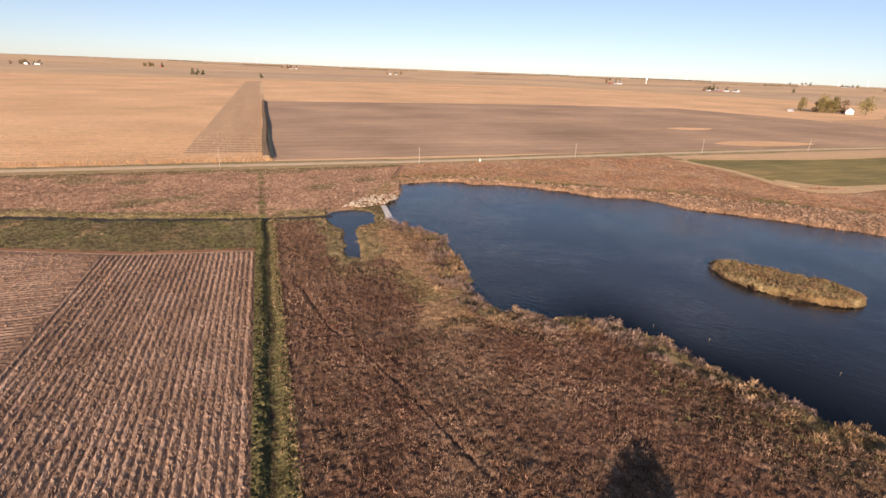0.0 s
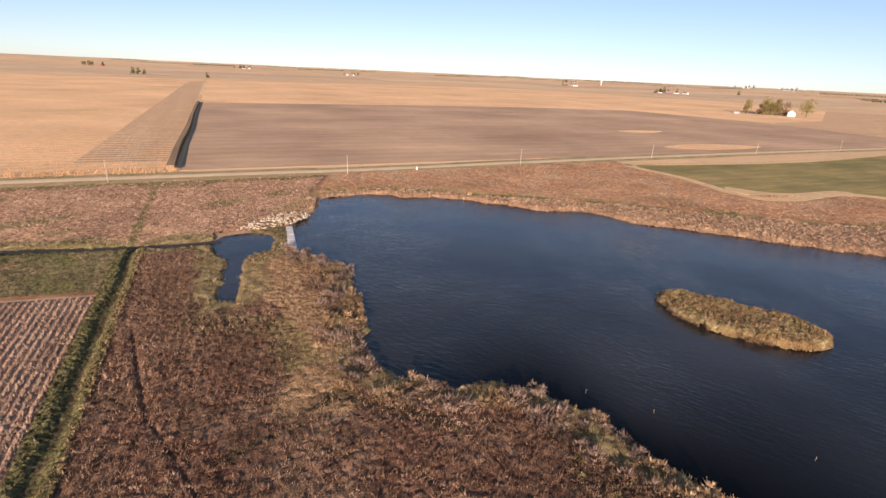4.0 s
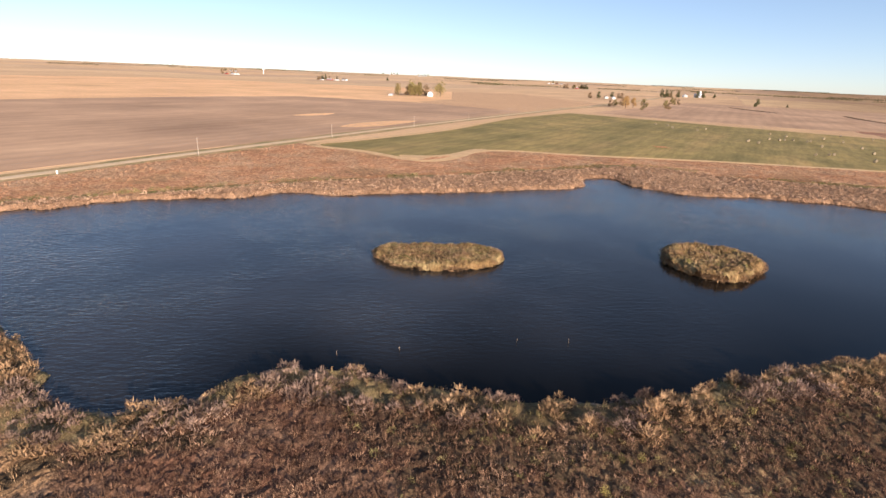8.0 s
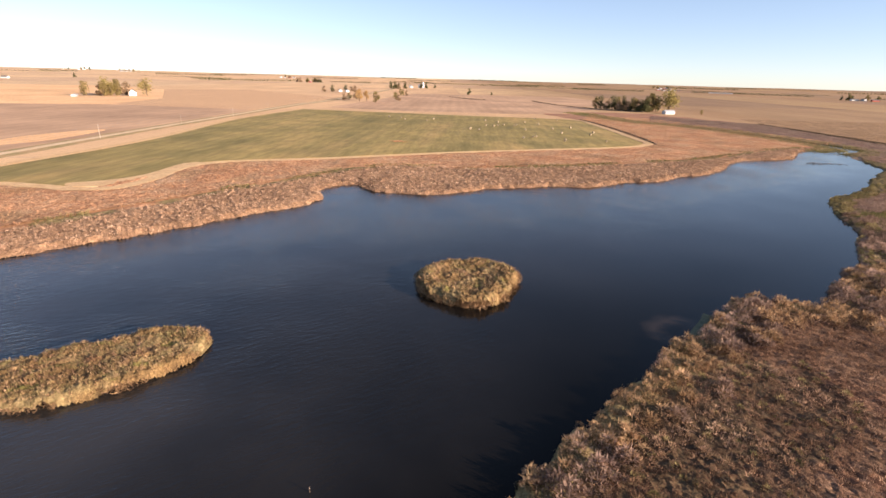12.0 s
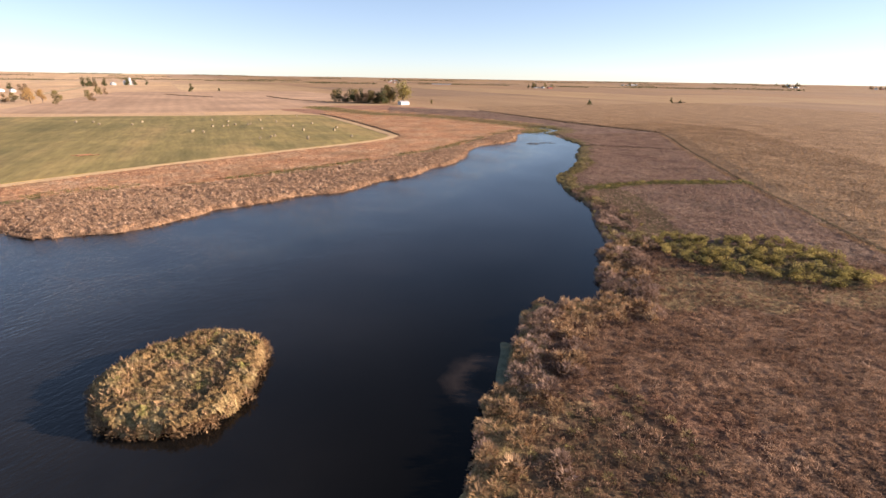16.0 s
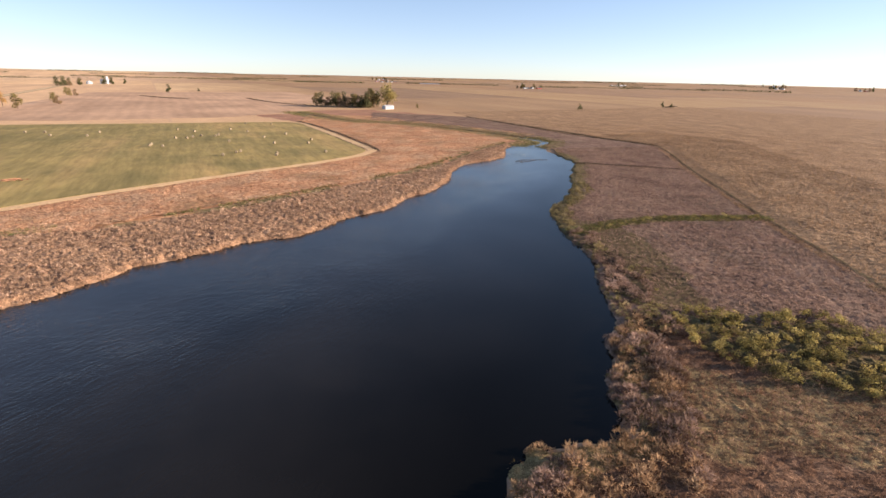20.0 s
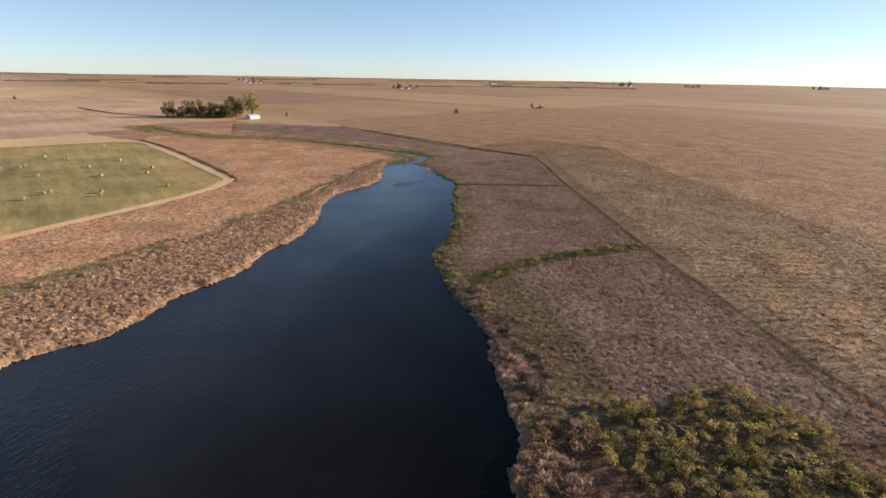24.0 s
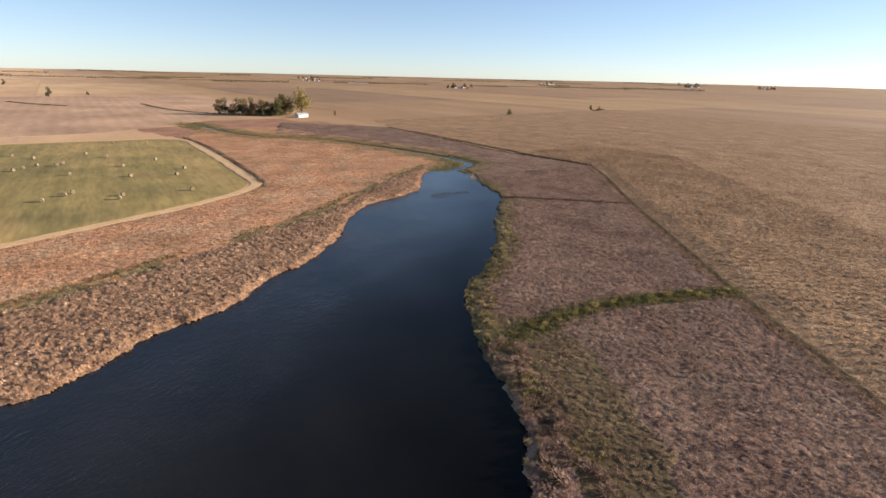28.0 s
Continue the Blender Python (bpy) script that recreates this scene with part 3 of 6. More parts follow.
# ---------------------------------------------------------------- mesh helpers
def part(name, bm, material, parent=None, label=""):
    me = bpy.data.meshes.new(name)
    bm.to_mesh(me)
    bm.free()
    me.materials.append(material)
    ob = new(name, me)
    if parent:
        ob.parent = parent
    if label:
        ob["label"] = label
    return ob


def sheet(name, V, F, material, parent=None, smooth=False):
    me = bpy.data.meshes.new(name)
    me.from_pydata(V, [], F)
    me.materials.append(material)
    if smooth:
        me.polygons.foreach_set("use_smooth", np.ones(len(me.polygons), bool))
    ob = new(name, me)
    if parent:
        ob.parent = parent
    return ob


def slab(name, outline, z0, z1, material, kind="structure"):
    """A field as a low block: its outline, from z0 up to z1."""
    bm = bmesh.new()
    top = [bm.verts.new((x, y, z1)) for x, y in outline]
    bot = [bm.verts.new((x, y, z0)) for x, y in outline]
    n = len(top)
    edges = []
    for i in range(n):
        bm.faces.new((bot[i], bot[(i + 1) % n], top[(i + 1) % n], top[i]))
        edges.append(bm.edges.get((top[i], top[(i + 1) % n])))
    bmesh.ops.triangle_fill(bm, use_beauty=True, edges=edges, normal=(0, 0, 1))
    bmesh.ops.recalc_face_normals(bm, faces=bm.faces[:])
    ob = part(name, bm, material)
    return tagged(ob, kind=kind)


def ribbon(name, line, width, z, material, ragged=0.0, crown=0.0):
    """A strip of given width along a line, with a slightly raised middle."""
    t = np.gradient(line, axis=0)
    t /= np.linalg.norm(t, axis=1)[:, None]
    nrm = np.column_stack([-t[:, 1], t[:, 0]])
    n = len(line)
    cols = (-0.5, -0.42, 0.0, 0.42, 0.5)
    zs = (z - 0.08, z, z + crown, z, z - 0.08)
    V = []
    for c, zz in zip(cols, zs):
        w = width * (1 + ragged * wobble(line, 9.0, int(c * 10) + 7) * (abs(c) > 0.3))
        p = line + nrm * (c * w)[:, None]
        V.append(np.column_stack([p, np.full(n, zz)]))
    V = np.concatenate(V)
    F = [(k * n + i, k * n + i + 1, (k + 1) * n + i + 1, (k + 1) * n + i) for k in range(4) for i in range(n - 1)]
    F = [f[::-1] for f in F]
    ob = sheet(name, V, F, material)
    return tagged(ob, kind="structure")


# ---------------------------------------------------------------- the ground
def axis(lo, hi, step, far):
    core = np.arange(lo, hi + step, step)
    g, s = [], step
    v = 0.0
    while v < far:
        s *= 1.16
        v += s
        g.append(v)
    g = np.array(g)
    return np.concatenate([(lo - g)[::-1], core, core[-1] + g])


GX, GY = axis(-90, 400, 2.4, 4700), axis(-290, 236, 2.4, 4700)
LAND = 0.35


def shore_distance(P):
    """Signed distance to open water: below 0 in it."""
    d = np.minimum(signed(POND, P), signed(SMALL_POND, P))
    d = np.minimum(d, dist_to(CREEK, P) - 1.3)
    d = np.minimum(d, dist_to(STREAM, P) - 2.2)
    d = np.maximum(d, -signed(ISLE_A, P) - 1.6)
    d = np.maximum(d, -signed(ISLE_B, P) - 1.6)
    return d


RX, RY, RS = -300.0, -320.0, 1.6
_rx, _ry = np.meshgrid(RX + RS * np.arange(664), RY + RS * np.arange(357))
GAP_GRID = shore_distance(np.column_stack([_rx.ravel(), _ry.ravel()])).reshape(_rx.shape)


def water_gap(P):
    """Signed distance to open water, read from a raster: below 0 in it."""
    u = np.clip((P[:, 0] - RX) / RS, 0, 661.99)
    v = np.clip((P[:, 1] - RY) / RS, 0, 354.99)
    i, j = u.astype(int), v.astype(int)
    f, h = u - i, v - j
    g = GAP_GRID
    return (g[j, i] * (1 - f) + g[j, i + 1] * f) * (1 - h) + (g[j + 1, i] * (1 - f) + g[j + 1, i + 1] * f) * h


def build_ground():
    X, Y = np.meshgrid(GX, GY)
    P = np.column_stack([X.ravel(), Y.ravel()])
    near = (P[:, 0] > -300) & (P[:, 0] < 760) & (P[:, 1] > -320) & (P[:, 1] < 250)
    gap = np.full(len(P), 200.0)
    gap[near] = water_gap(P[near]) + (1.2 * wobble(P[near], 11.0, 3) + 0.5 * wobble(P[near], 4.0, 4)) * (P[near][:, 0] > 33)
    z = np.interp(gap, [-8, -2, 0, 2.5, 9], [-1.6, -0.6, 0.0, 0.25, LAND])
    r = np.hypot(P[:, 0] - 70, P[:, 1])
    z += np.interp(r, [2800, 3400, 4200, 4800], [0, 4, 17, 30])
    z += np.interp(r, [1500, 2600], [0, 1]) * 3.0 * wobble(P, 900, 8)
    lumps = np.clip((gap - 6) / 10, 0, 1) * near
    z += lumps * 0.06 * wobble(P, 7.0, 9)
    nx, ny = len(GX), len(GY)
    i = np.arange((ny - 1) * (nx - 1))
    a = (i // (nx - 1)) * nx + i % (nx - 1)
    F = np.column_stack([a, a + 1, a + 1 + nx, a + nx])
    ob = sheet("ground", np.column_stack([P, z]), F, M_GROUND, smooth=True)
    tagged(ob, kind="structure", label="flat autumn farmland and prairie ground round a pond")
    prairie_poly = np.array([(-3, -250), (-3, 117), (-31, 121), (-60, 131), (-120, 150), (-400, 210), (-600, 224), (160, 222), (217, 222), (216, 140), (270, 128),
                             (330, 5), (386, -122), (600, -127), (700, -100), (760, -250), (610, -335), (336, -330), (225, -226), (94, -114), (0, -250)])
    d_pr = np.zeros(len(P))
    d_pr[near] = np.clip(0.5 - signed(prairie_poly, P[near]) / 4, 0, 1)
    reed = np.clip(1 - np.abs(gap) / 14, 0, 1) * near
    green = np.zeros(len(P))
    g = np.minimum(dist_to(LANE, P[near]) / 1.6, dist_to(CREEK, P[near] - np.array([0, -10])) / 10)
    g = np.minimum(g, dist_to(HEDGE_MID, P[near]) / 6)
    g = np.minimum(g, dist_to(STREAM, P[near]) / 13)
    green[near] = np.clip(1.1 - g * 0.55, 0, 1)
    mud = np.clip(0.6 - gap * 1.2, 0, 1) * near
    org = np.zeros(len(P))
    org[near] = np.clip(0.5 - signed(NORTH_MEADOW, P[near]) / 6, 0, 1)
    for nme, v in (("orange", org), ("prairie", d_pr), ("reed", reed), ("green", green), ("mud", mud)):
        at = ob.data.attributes.new(nme, 'FLOAT', 'POINT')
        at.data.foreach_set("value", v.astype(np.float32))
    return ob


build_ground()


LEE = spline([(330, -227), (304, -214), (271, -179), (233, -133), (187, -105), (152, -73), (137, -45), (114, -18), (88, 9), (70, 31), (59, 60)], 3.0)


def build_water(name, lo, hi, shore, step, label):
    """Open water as a flat sheet that runs a little under its banks, with the reach of the wind over it."""
    X, Y = np.meshgrid(np.arange(lo[0], hi[0], step), np.arange(lo[1], hi[1], step))
    P = np.column_stack([X.ravel(), Y.ravel()])
    keep = shore(P) < 4.5
    ny, nx = X.shape
    k = (np.arange(ny - 1)[:, None] * nx + np.arange(nx - 1)[None]).ravel()
    F = np.column_stack([k, k + 1, k + 1 + nx, k + nx])
    F = F[keep[F].all(1)]
    ids = np.unique(F)
    remap = np.zeros(len(P), int)
    remap[ids] = np.arange(len(ids))
    ob = sheet(name, np.column_stack([P[ids], np.zeros(len(ids))]), remap[F], M_WATER)
    at = ob.data.attributes.new("wind", 'FLOAT', 'POINT')
    d = dist_to(LEE, P[ids]) + 9 * wobble(P[ids], 60, 15)
    reach = np.interp(P[ids][:, 0], [70, 100, 130, 175, 215, 260], [14, 30, 90, 85, 45, 22])
    at.data.foreach_set("value", np.clip((d - 5) / reach, 0.03, 1).astype(np.float32))
    st = ob.data.attributes.new("silt", 'FLOAT', 'POINT')
    st.data.foreach_set("value", (np.clip((d - 5) / reach, 0.0, 1) * np.interp(P[ids][:, 0], [165, 230], [1.0, 0.4])).astype(np.float32))
    return tagged(ob, label=label, kind="structure", category="water")


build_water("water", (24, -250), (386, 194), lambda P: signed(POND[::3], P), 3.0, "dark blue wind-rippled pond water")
build_water("water_small", (10, 100), (34, 152), lambda P: signed(SMALL_POND, P) + 3, 1.2, "small still pool below the weir")
# the ditch bed is a dark mud ribbon with bank shade painted in; the stream is water
for nm, ln, w, m_ in (("ditch_bed", CREEK, 3.0, M_SHADED_MUD), ("water_stream", STREAM, 7.0, M_WATER)):
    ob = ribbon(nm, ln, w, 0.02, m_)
    tagged(ob, label="narrow dark strip of a meandering ditch", category="water")

# ---------------------------------------------------------------- fields
slab("field_gold_west", [(-1500, 240), (-38, 236), (-2, 236), (-2, 258), (-38, 262), (-32, 1230), (-2, 1290), (-2, 1380), (-1500, 1400)], 0.2, 0.44, M_GOLDFIELD)
slab("field_corn_edge", [(-2, 240), (1.0, 240), (0.2, 300), (1.6, 380), (1.0, 480), (2.2, 620), (-0.4, 622), (-1.0, 480), (-1.0, 380), (-2.2, 300)], 0.2, 2.3, M_CORNFIELD)
slab("field_harvested_strip", [(-38, 262), (-2, 258), (-2, 1290), (-32, 1230)], 0.2, 0.42, M_HARVESTED)
slab("field_tilled", [(3, 238), (3, 621), (238, 627), (412, 625), (584, 588), (642, 400), (612, 236), (330, 237)], 0.2, 0.44, M_PLOW)
slab("field_gold_north", [(3, 621), (238, 627), (412, 625), (584, 588), (642, 400), (660, 420), (800, 440), (1170, 640), (1300, 900), (900, 1500), (3, 1380)], 0.2, 0.45, M_GOLDFIELD)
slab("field_brown_east", [(612, 236), (642, 400), (660, 420), (800, 440), (1170, 640), (1300, 500), (1000, 230)], 0.2, 0.43, M_HARVESTED)
slab("field_corn_south", [(336, -331), (308, -306), (264, -263), (225, -228), (190, -196), (160, -172), (134, -150), (116, -137), (94, -118), (50, -84),
                          (0, -110), (0, -900), (700, -900), (690, -360), (610, -338), (422, -322)], 0.2, 0.42, M_CAN_CORN)
slab("field_pale_east", [(670, -80), (664, 60), (700, 170), (1340, 100), (1400, -300), (1000, -330), (900, -215), (760, -190)], 0.2, 0.42, M_PLOW)
slab("field_pale_patch", spline([(340, 352), (365, 356), (390, 348), (370, 338), (345, 342)], 4, True), 0.3, 0.47, M_GOLDFIELD)
slab("field_pale_patch_road", spline([(300, 262), (340, 272), (380, 262), (385, 250), (330, 246)], 4, True), 0.3, 0.47, M_GOLDFIELD)
slab("field_green", GREEN_FIELD, 0.2, 0.46, M_ALFALFA)
slab("field_stubble", [(-4.6, -60), (-4.6, 116.5), (-31, 120.5), (-60, 130.5), (-120, 149), (-300, 180), (-300, -60)], 0.2, 0.42, M_STUBBLE_SOIL)
ring = spline([(217, 211), (217.5, 176), (213, 142), (226, 131.5), (269, 127.5), (293, 76), (325, 12), (346, -41), (366, -92), (388, -122), (421, -127),
               (535, -129.5), (597, -124.5), (612, -70), (620, -10), (639, 104), (652, 186), (638, 194), (500, 208), (346, 199), (251, 207)], 4.0, True)
ribbon("mown_path", np.vstack([ring, ring[:2]]), 5.5, 0.56, M_PATH, 0.35)
slab("mown_path_bulge", spline([(216, 150), (219, 138), (228, 133), (252, 131), (270, 128.5), (268, 137), (240, 139), (228, 146), (221, 156)], 3, True), 0.3, 0.5, M_PATH)
ribbon("road_verge", ROAD, 17.0, 0.46, M_VERGE, 0.25)
ribbon("road", ROAD, 5.6, 0.62, M_ROAD, 0.06, 0.08)

# ---------------------------------------------------------------- scattered plants
def tuft(n, h, spread, width, seed, droop=0.3, core=0.6):
    """A tussock as one array of triangles: a rough mound and blades that stand out of it."""
    r = np.random.default_rng(seed)
    out = []
    if core:
        k = np.arange(6) * np.pi / 3 + r.uniform(0, 1)
        def ringv(rad, z):
            q = rad * r.uniform(0.75, 1.25, 6)
            return np.column_stack([np.cos(k) * q, np.sin(k) * q, z * r.uniform(0.8, 1.2, 6)])
        a, b = ringv(spread * core, np.full(6, -0.04)), ringv(spread * core * 0.72, np.full(6, h * core * 0.75))
        top = np.array([r.uniform(-.1, .1) * spread, r.uniform(-.1, .1) * spread, h * core * 1.1])
        for i in range(6):
            j = (i + 1) % 6
            out += [[a[i], a[j], b[i]], [a[j], b[j], b[i]], [b[i], b[j], top]]
    a = r.uniform(0, 2 * np.pi, n)
    b = r.uniform(0, 1, n) ** 0.6 * spread * 0.55
    lean = r.uniform(0.1, 1.0, n) * spread * 0.6
    hh = h * r.uniform(0.6, 1.0, n)
    base = np.column_stack([np.cos(a) * b, np.sin(a) * b, h * core * 0.5 * r.uniform(0.2, 1, n)])
    tip = np.column_stack([np.cos(a) * (b + lean), np.sin(a) * (b + lean), hh * (1 - droop * lean / max(spread, 1e-6))])
    k = a + r.uniform(-0.9, 0.9, n) + np.pi / 2
    side = np.column_stack([np.cos(k), np.sin(k), np.zeros(n)]) * (width * r.uniform(0.6, 1.2, n))[:, None]
    blades = np.stack([base - side, base + side, tip], 1)
    return np.concatenate([np.array(out).reshape(-1, 3, 3), blades])


def reed_head(n, h, r, length, width, seed):
    """A rounded head of reeds as an array of triangles: short leaves that stand out and droop all over a dome."""
    q = np.random.default_rng(seed)
    a = q.uniform(0, 2 * np.pi, n)
    up = q.uniform(0.0, 1.0, n) ** 0.8
    rad = r * np.sqrt(np.clip(1 - up ** 2.2, 0.02, 1)) * q.uniform(0.6, 1.05, n)
    base = np.column_stack([np.cos(a) * rad, np.sin(a) * rad, h * up * q.uniform(0.75, 1.0, n)])
    out = np.column_stack([np.cos(a) * 0.7, np.sin(a) * 0.7, q.uniform(0.2, 1.2, n)]) + q.normal(0, 0.35, (n, 3))
    out /= np.linalg.norm(out, axis=1)[:, None]
    tip = base + out * (length * q.uniform(0.6, 1.3, n))[:, None]
    k = a + np.pi / 2 + q.uniform(-0.8, 0.8, n)
    side = np.column_stack([np.cos(k), np.sin(k), q.uniform(-0.3, 0.3, n)]) * (width * q.uniform(0.6, 1.3, n))[:, None]
    return np.stack([base - side, base + side, tip], 1)


def scatter(name, P, kinds, scale, material, label, z=None, category="grass", parent=None, sway=0.06):
    n = len(P)
    if n == 0:
        return None
    if z is None:
        z = np.full(n, LAND)
    which = rng.integers(0, len(kinds), n)
    out, tones = [], []
    for k, T in enumerate(kinds):
        idx = np.where(which == k)[0]
        if len(idx) == 0:
            continue
        a = rng.uniform(0, 2 * np.pi, len(idx))
        s = (scale[idx] if isinstance(scale, np.ndarray) else rng.uniform(scale[0], scale[1], len(idx)))
        c, sn = np.cos(a), np.sin(a)
        V = T.reshape(-1, 3)
        x = (V[None, :, 0] * c[:, None] - V[None, :, 1] * sn[:, None]) * s[:, None]
        y = (V[None, :, 0] * sn[:, None] + V[None, :, 1] * c[:, None]) * s[:, None]
        zz = V[None, :, 2] * (s * rng.uniform(0.8, 1.2, len(idx)))[:, None]
        x = x + zz * sway * 0.8 + P[idx, 0][:, None]
        y = y + zz * sway * 0.5 + P[idx, 1][:, None]
        out.append(np.stack([x, y, zz + z[idx][:, None]], -1).reshape(-1, 3))
        tones.append(np.repeat(rng.uniform(0, 1, len(idx)), len(V)))
    V = np.concatenate(out)
    F = np.arange(len(V)).reshape(-1, 3)
    ob = sheet(name, V, F, material, parent)
    at = ob.data.attributes.new("tone", 'FLOAT', 'POINT')
    at.data.foreach_set("value", np.concatenate(tones).astype(np.float32))
    return tagged(ob, label=label, category=category, kind="stuff")


def field_points(poly, density):
    lo, hi = poly.min(0), poly.max(0)
    n = int((hi[0] - lo[0]) * (hi[1] - lo[1]) * density)
    P = rng.uniform(lo, hi, (n, 2))
    return P[inside(poly, P)]


def band_points(line, lo, hi, density, side=0):
    """Points within a band of distances from a line."""
    a, b = line.min(0) - hi, line.max(0) + hi
    n = int((b[0] - a[0]) * (b[1] - a[1]) * density)
    P = rng.uniform(a, b, (n, 2))
    d = dist_to(line, P)
    return P[(d > lo) & (d < hi)]


GRASS = [tuft(7, 0.45, 0.5, 0.032, s, 0.3, 0.0) for s in range(6)]
BUNCH = [tuft(9, 0.65, 0.6, 0.04, 20 + s, 0.3, 0.0) for s in range(6)]
REEDS = [tuft(11, 0.95, 0.65, 0.045, 40 + s, 0.25, 0.0) for s in range(6)]
HEADS = [reed_head(110, 1.45, 1.0, 0.55, 0.075, 180 + s) for s in range(6)]
FAR_HEADS = [reed_head(58, 1.45, 1.0, 0.6, 0.1, 190 + s) for s in range(6)]
STEMS = [tuft(7, 0.72, 0.36, 0.032, 160 + s, 0.1, 0.0) for s in range(6)]
TUSSOCKS = [reed_head(24, 0.62, 0.55, 0.36, 0.05, 140 + s) for s in range(6)]
STALKS = [tuft(10, 2.1, 0.55, 0.09, 60 + s, 0.35, 0.0) for s in range(5)]


def canopy(name, outline, step, cell, height, material, zones, label, category="grass", bank=None, seed=0, base=LAND, parent=None, lo=0.3, taper=1.2, rough_bank=0.0):
    """The massed tops of plants as one lumpy sheet. height(P, gap) gives its metres; zones maps names to weights."""
    a, b = outline.min(0), outline.max(0)
    nx, ny = int((b[0] - a[0]) / step) + 2, int((b[1] - a[1]) / step) + 2
    X, Y = np.meshgrid(a[0] + np.arange(nx) * step, a[1] + np.arange(ny) * step)
    P = np.column_stack([X.ravel(), Y.ravel()])
    ok = inside(outline, P)
    idx = np.where(ok)[0]
    gap = np.full(len(P), 99.0)
    gap[idx] = (water_gap(P[idx]) if bank is None else bank(P[idx])) + 0.35 * (lattice(P[idx], 2.2, seed + 5) - 0.5) * 4
    ok &= gap > -0.4
    r = np.random.default_rng(seed)
    P = P + r.uniform(-0.32, 0.32, P.shape) * step
    idx = np.where(ok)[0]
    Q = P[idx]
    lump = 0.5 * tussocks(Q, cell, seed + 1) + 0.18 * lattice(Q, cell * 0.4, seed + 2) + 0.12 * lattice(Q, cell * 5, seed + 3) + 0.2 * r.uniform(0, 1, len(Q))
    if rough_bank:
        big = 0.75 * tussocks(Q, cell * 2.1, seed + 6) + 0.25 * lattice(Q, cell * 0.5, seed + 2)
        w = np.clip((rough_bank - gap[idx]) / 2, 0, 1)
        lump = lump * (1 - w) + w * big
    h = height(Q, gap[idx])
    if bank is None and base == LAND:
        foot = np.interp(gap[idx], [-0.5, 0.2, 2.5, 9], [-0.2, 0.0, 0.25, LAND])
    else:
        foot = base
    z = foot + h * (lo + (1.45 - lo) * lump) * np.clip(0.25 + gap[idx] / taper, 0.1, 1) - 0.06
    remap = np.full(len(P), -1)
    remap[idx] = np.arange(len(idx))
    k = (np.arange(ny - 1)[:, None] * nx + np.arange(nx - 1)[None]).ravel()
    F = remap[np.column_stack([k, k + 1, k + 1 + nx, k + nx])]
    F = F[(F >= 0).all(1)]
    V = np.column_stack([Q, z])
    ob = sheet(name, V, F, material, parent)
    for nme, fn in zones.items():
        at = ob.data.attributes.new(nme, 'FLOAT', 'POINT')
        at.data.foreach_set("value", np.clip(fn(Q, gap[idx]), 0, 1).astype(np.float32))
    tagged(ob, label=label, category=category, kind="stuff")
    return Q, z, gap[idx]


def fuzz(name, Q, z, share, kinds, scale, material, label, category="grass", mask=None, parent=None):
    """Loose blades standing out of a canopy."""
    pick = rng.uniform(0, 1, len(Q)) < share
    if mask is not None:
        pick &= mask
    if isinstance(scale, np.ndarray):
        scale = scale[pick] * rng.uniform(0.75, 1.2, int(pick.sum()))
    scatter(name, Q[pick], kinds, scale, material, label, z=z[pick] - 0.12, category=category, parent=parent)


def reed_heads(name, Q, g, mask, cell, scale, material, label, parent=None, category="reeds", keep=0.85, kinds=None):
    """Rounded heads of reeds, about cell metres apart, lower towards the water, with open gaps between."""
    idx = np.where(mask)[0]
    idx = idx[rng.permutation(len(idx))]
    key = np.floor(Q[idx] / cell).astype(int)
    _, first = np.unique(key[:, 0] * 10007 + key[:, 1], return_index=True)
    idx = idx[first]
    idx = idx[rng.uniform(0, 1, len(idx)) < keep]
    size = scale * rng.uniform(0.65, 1.25, len(idx)) * np.interp(g[idx], [0, 1.2, 3.5], [0.5, 0.85, 1.0])
    scatter(name, Q[idx], kinds or HEADS, size, material, label, z=np.full(len(idx), 0.1), category=category, parent=parent)


def near_line(points, wide, soft, seed, step=2):
    line = spline(points, step)
    return lambda P, g: np.clip((wide + soft * wobble(P, 14, seed) - dist_to(line, P)) / 3 + 0.5, 0, 1)


# prairie west and south of the pond
WEST = np.array([(0.3, 18), (0.3, 141.5), (14, 141), (18, 137), (24, 133), (33, 133), (44, 118), (43, 93), (41, 78), (47, 70), (60, 62), (68, 41),
                 (77, 22), (99, 2), (124, -24), (140, -42), (132, -58), (140, -60), (153, -76), (156, -86), (115, -129), (94, -113), (60, -60), (30, -10), (10, 15)])
trail = spline([(74, -11), (77, -14), (80, -17), (82, -21), (84, -27), (85, -36)], 1.5)
track_line = spline([(3, 100), (7, 78), (9, 72), (14, 59), (17, 49), (20, 38), (26, 26)], 2)


def west_height(P, g):
    h = 0.55 + 0.15 * wobble(P, 25, 35) - 0.27 * np.clip((P[:, 0] - P[:, 1] - 112) / 40, 0, 1)
    h += 0.1 * np.clip((5.5 + 2 * wobble(P, 13, 32) - g) / 3, 0, 1) * np.where((P[:, 0] < 31) & (P[:, 1] > 98), 0.0, 1.0)
    return h * np.clip(np.minimum(dist_to(track_line, P), dist_to(trail, P)) / 0.35, 0.35, 1)


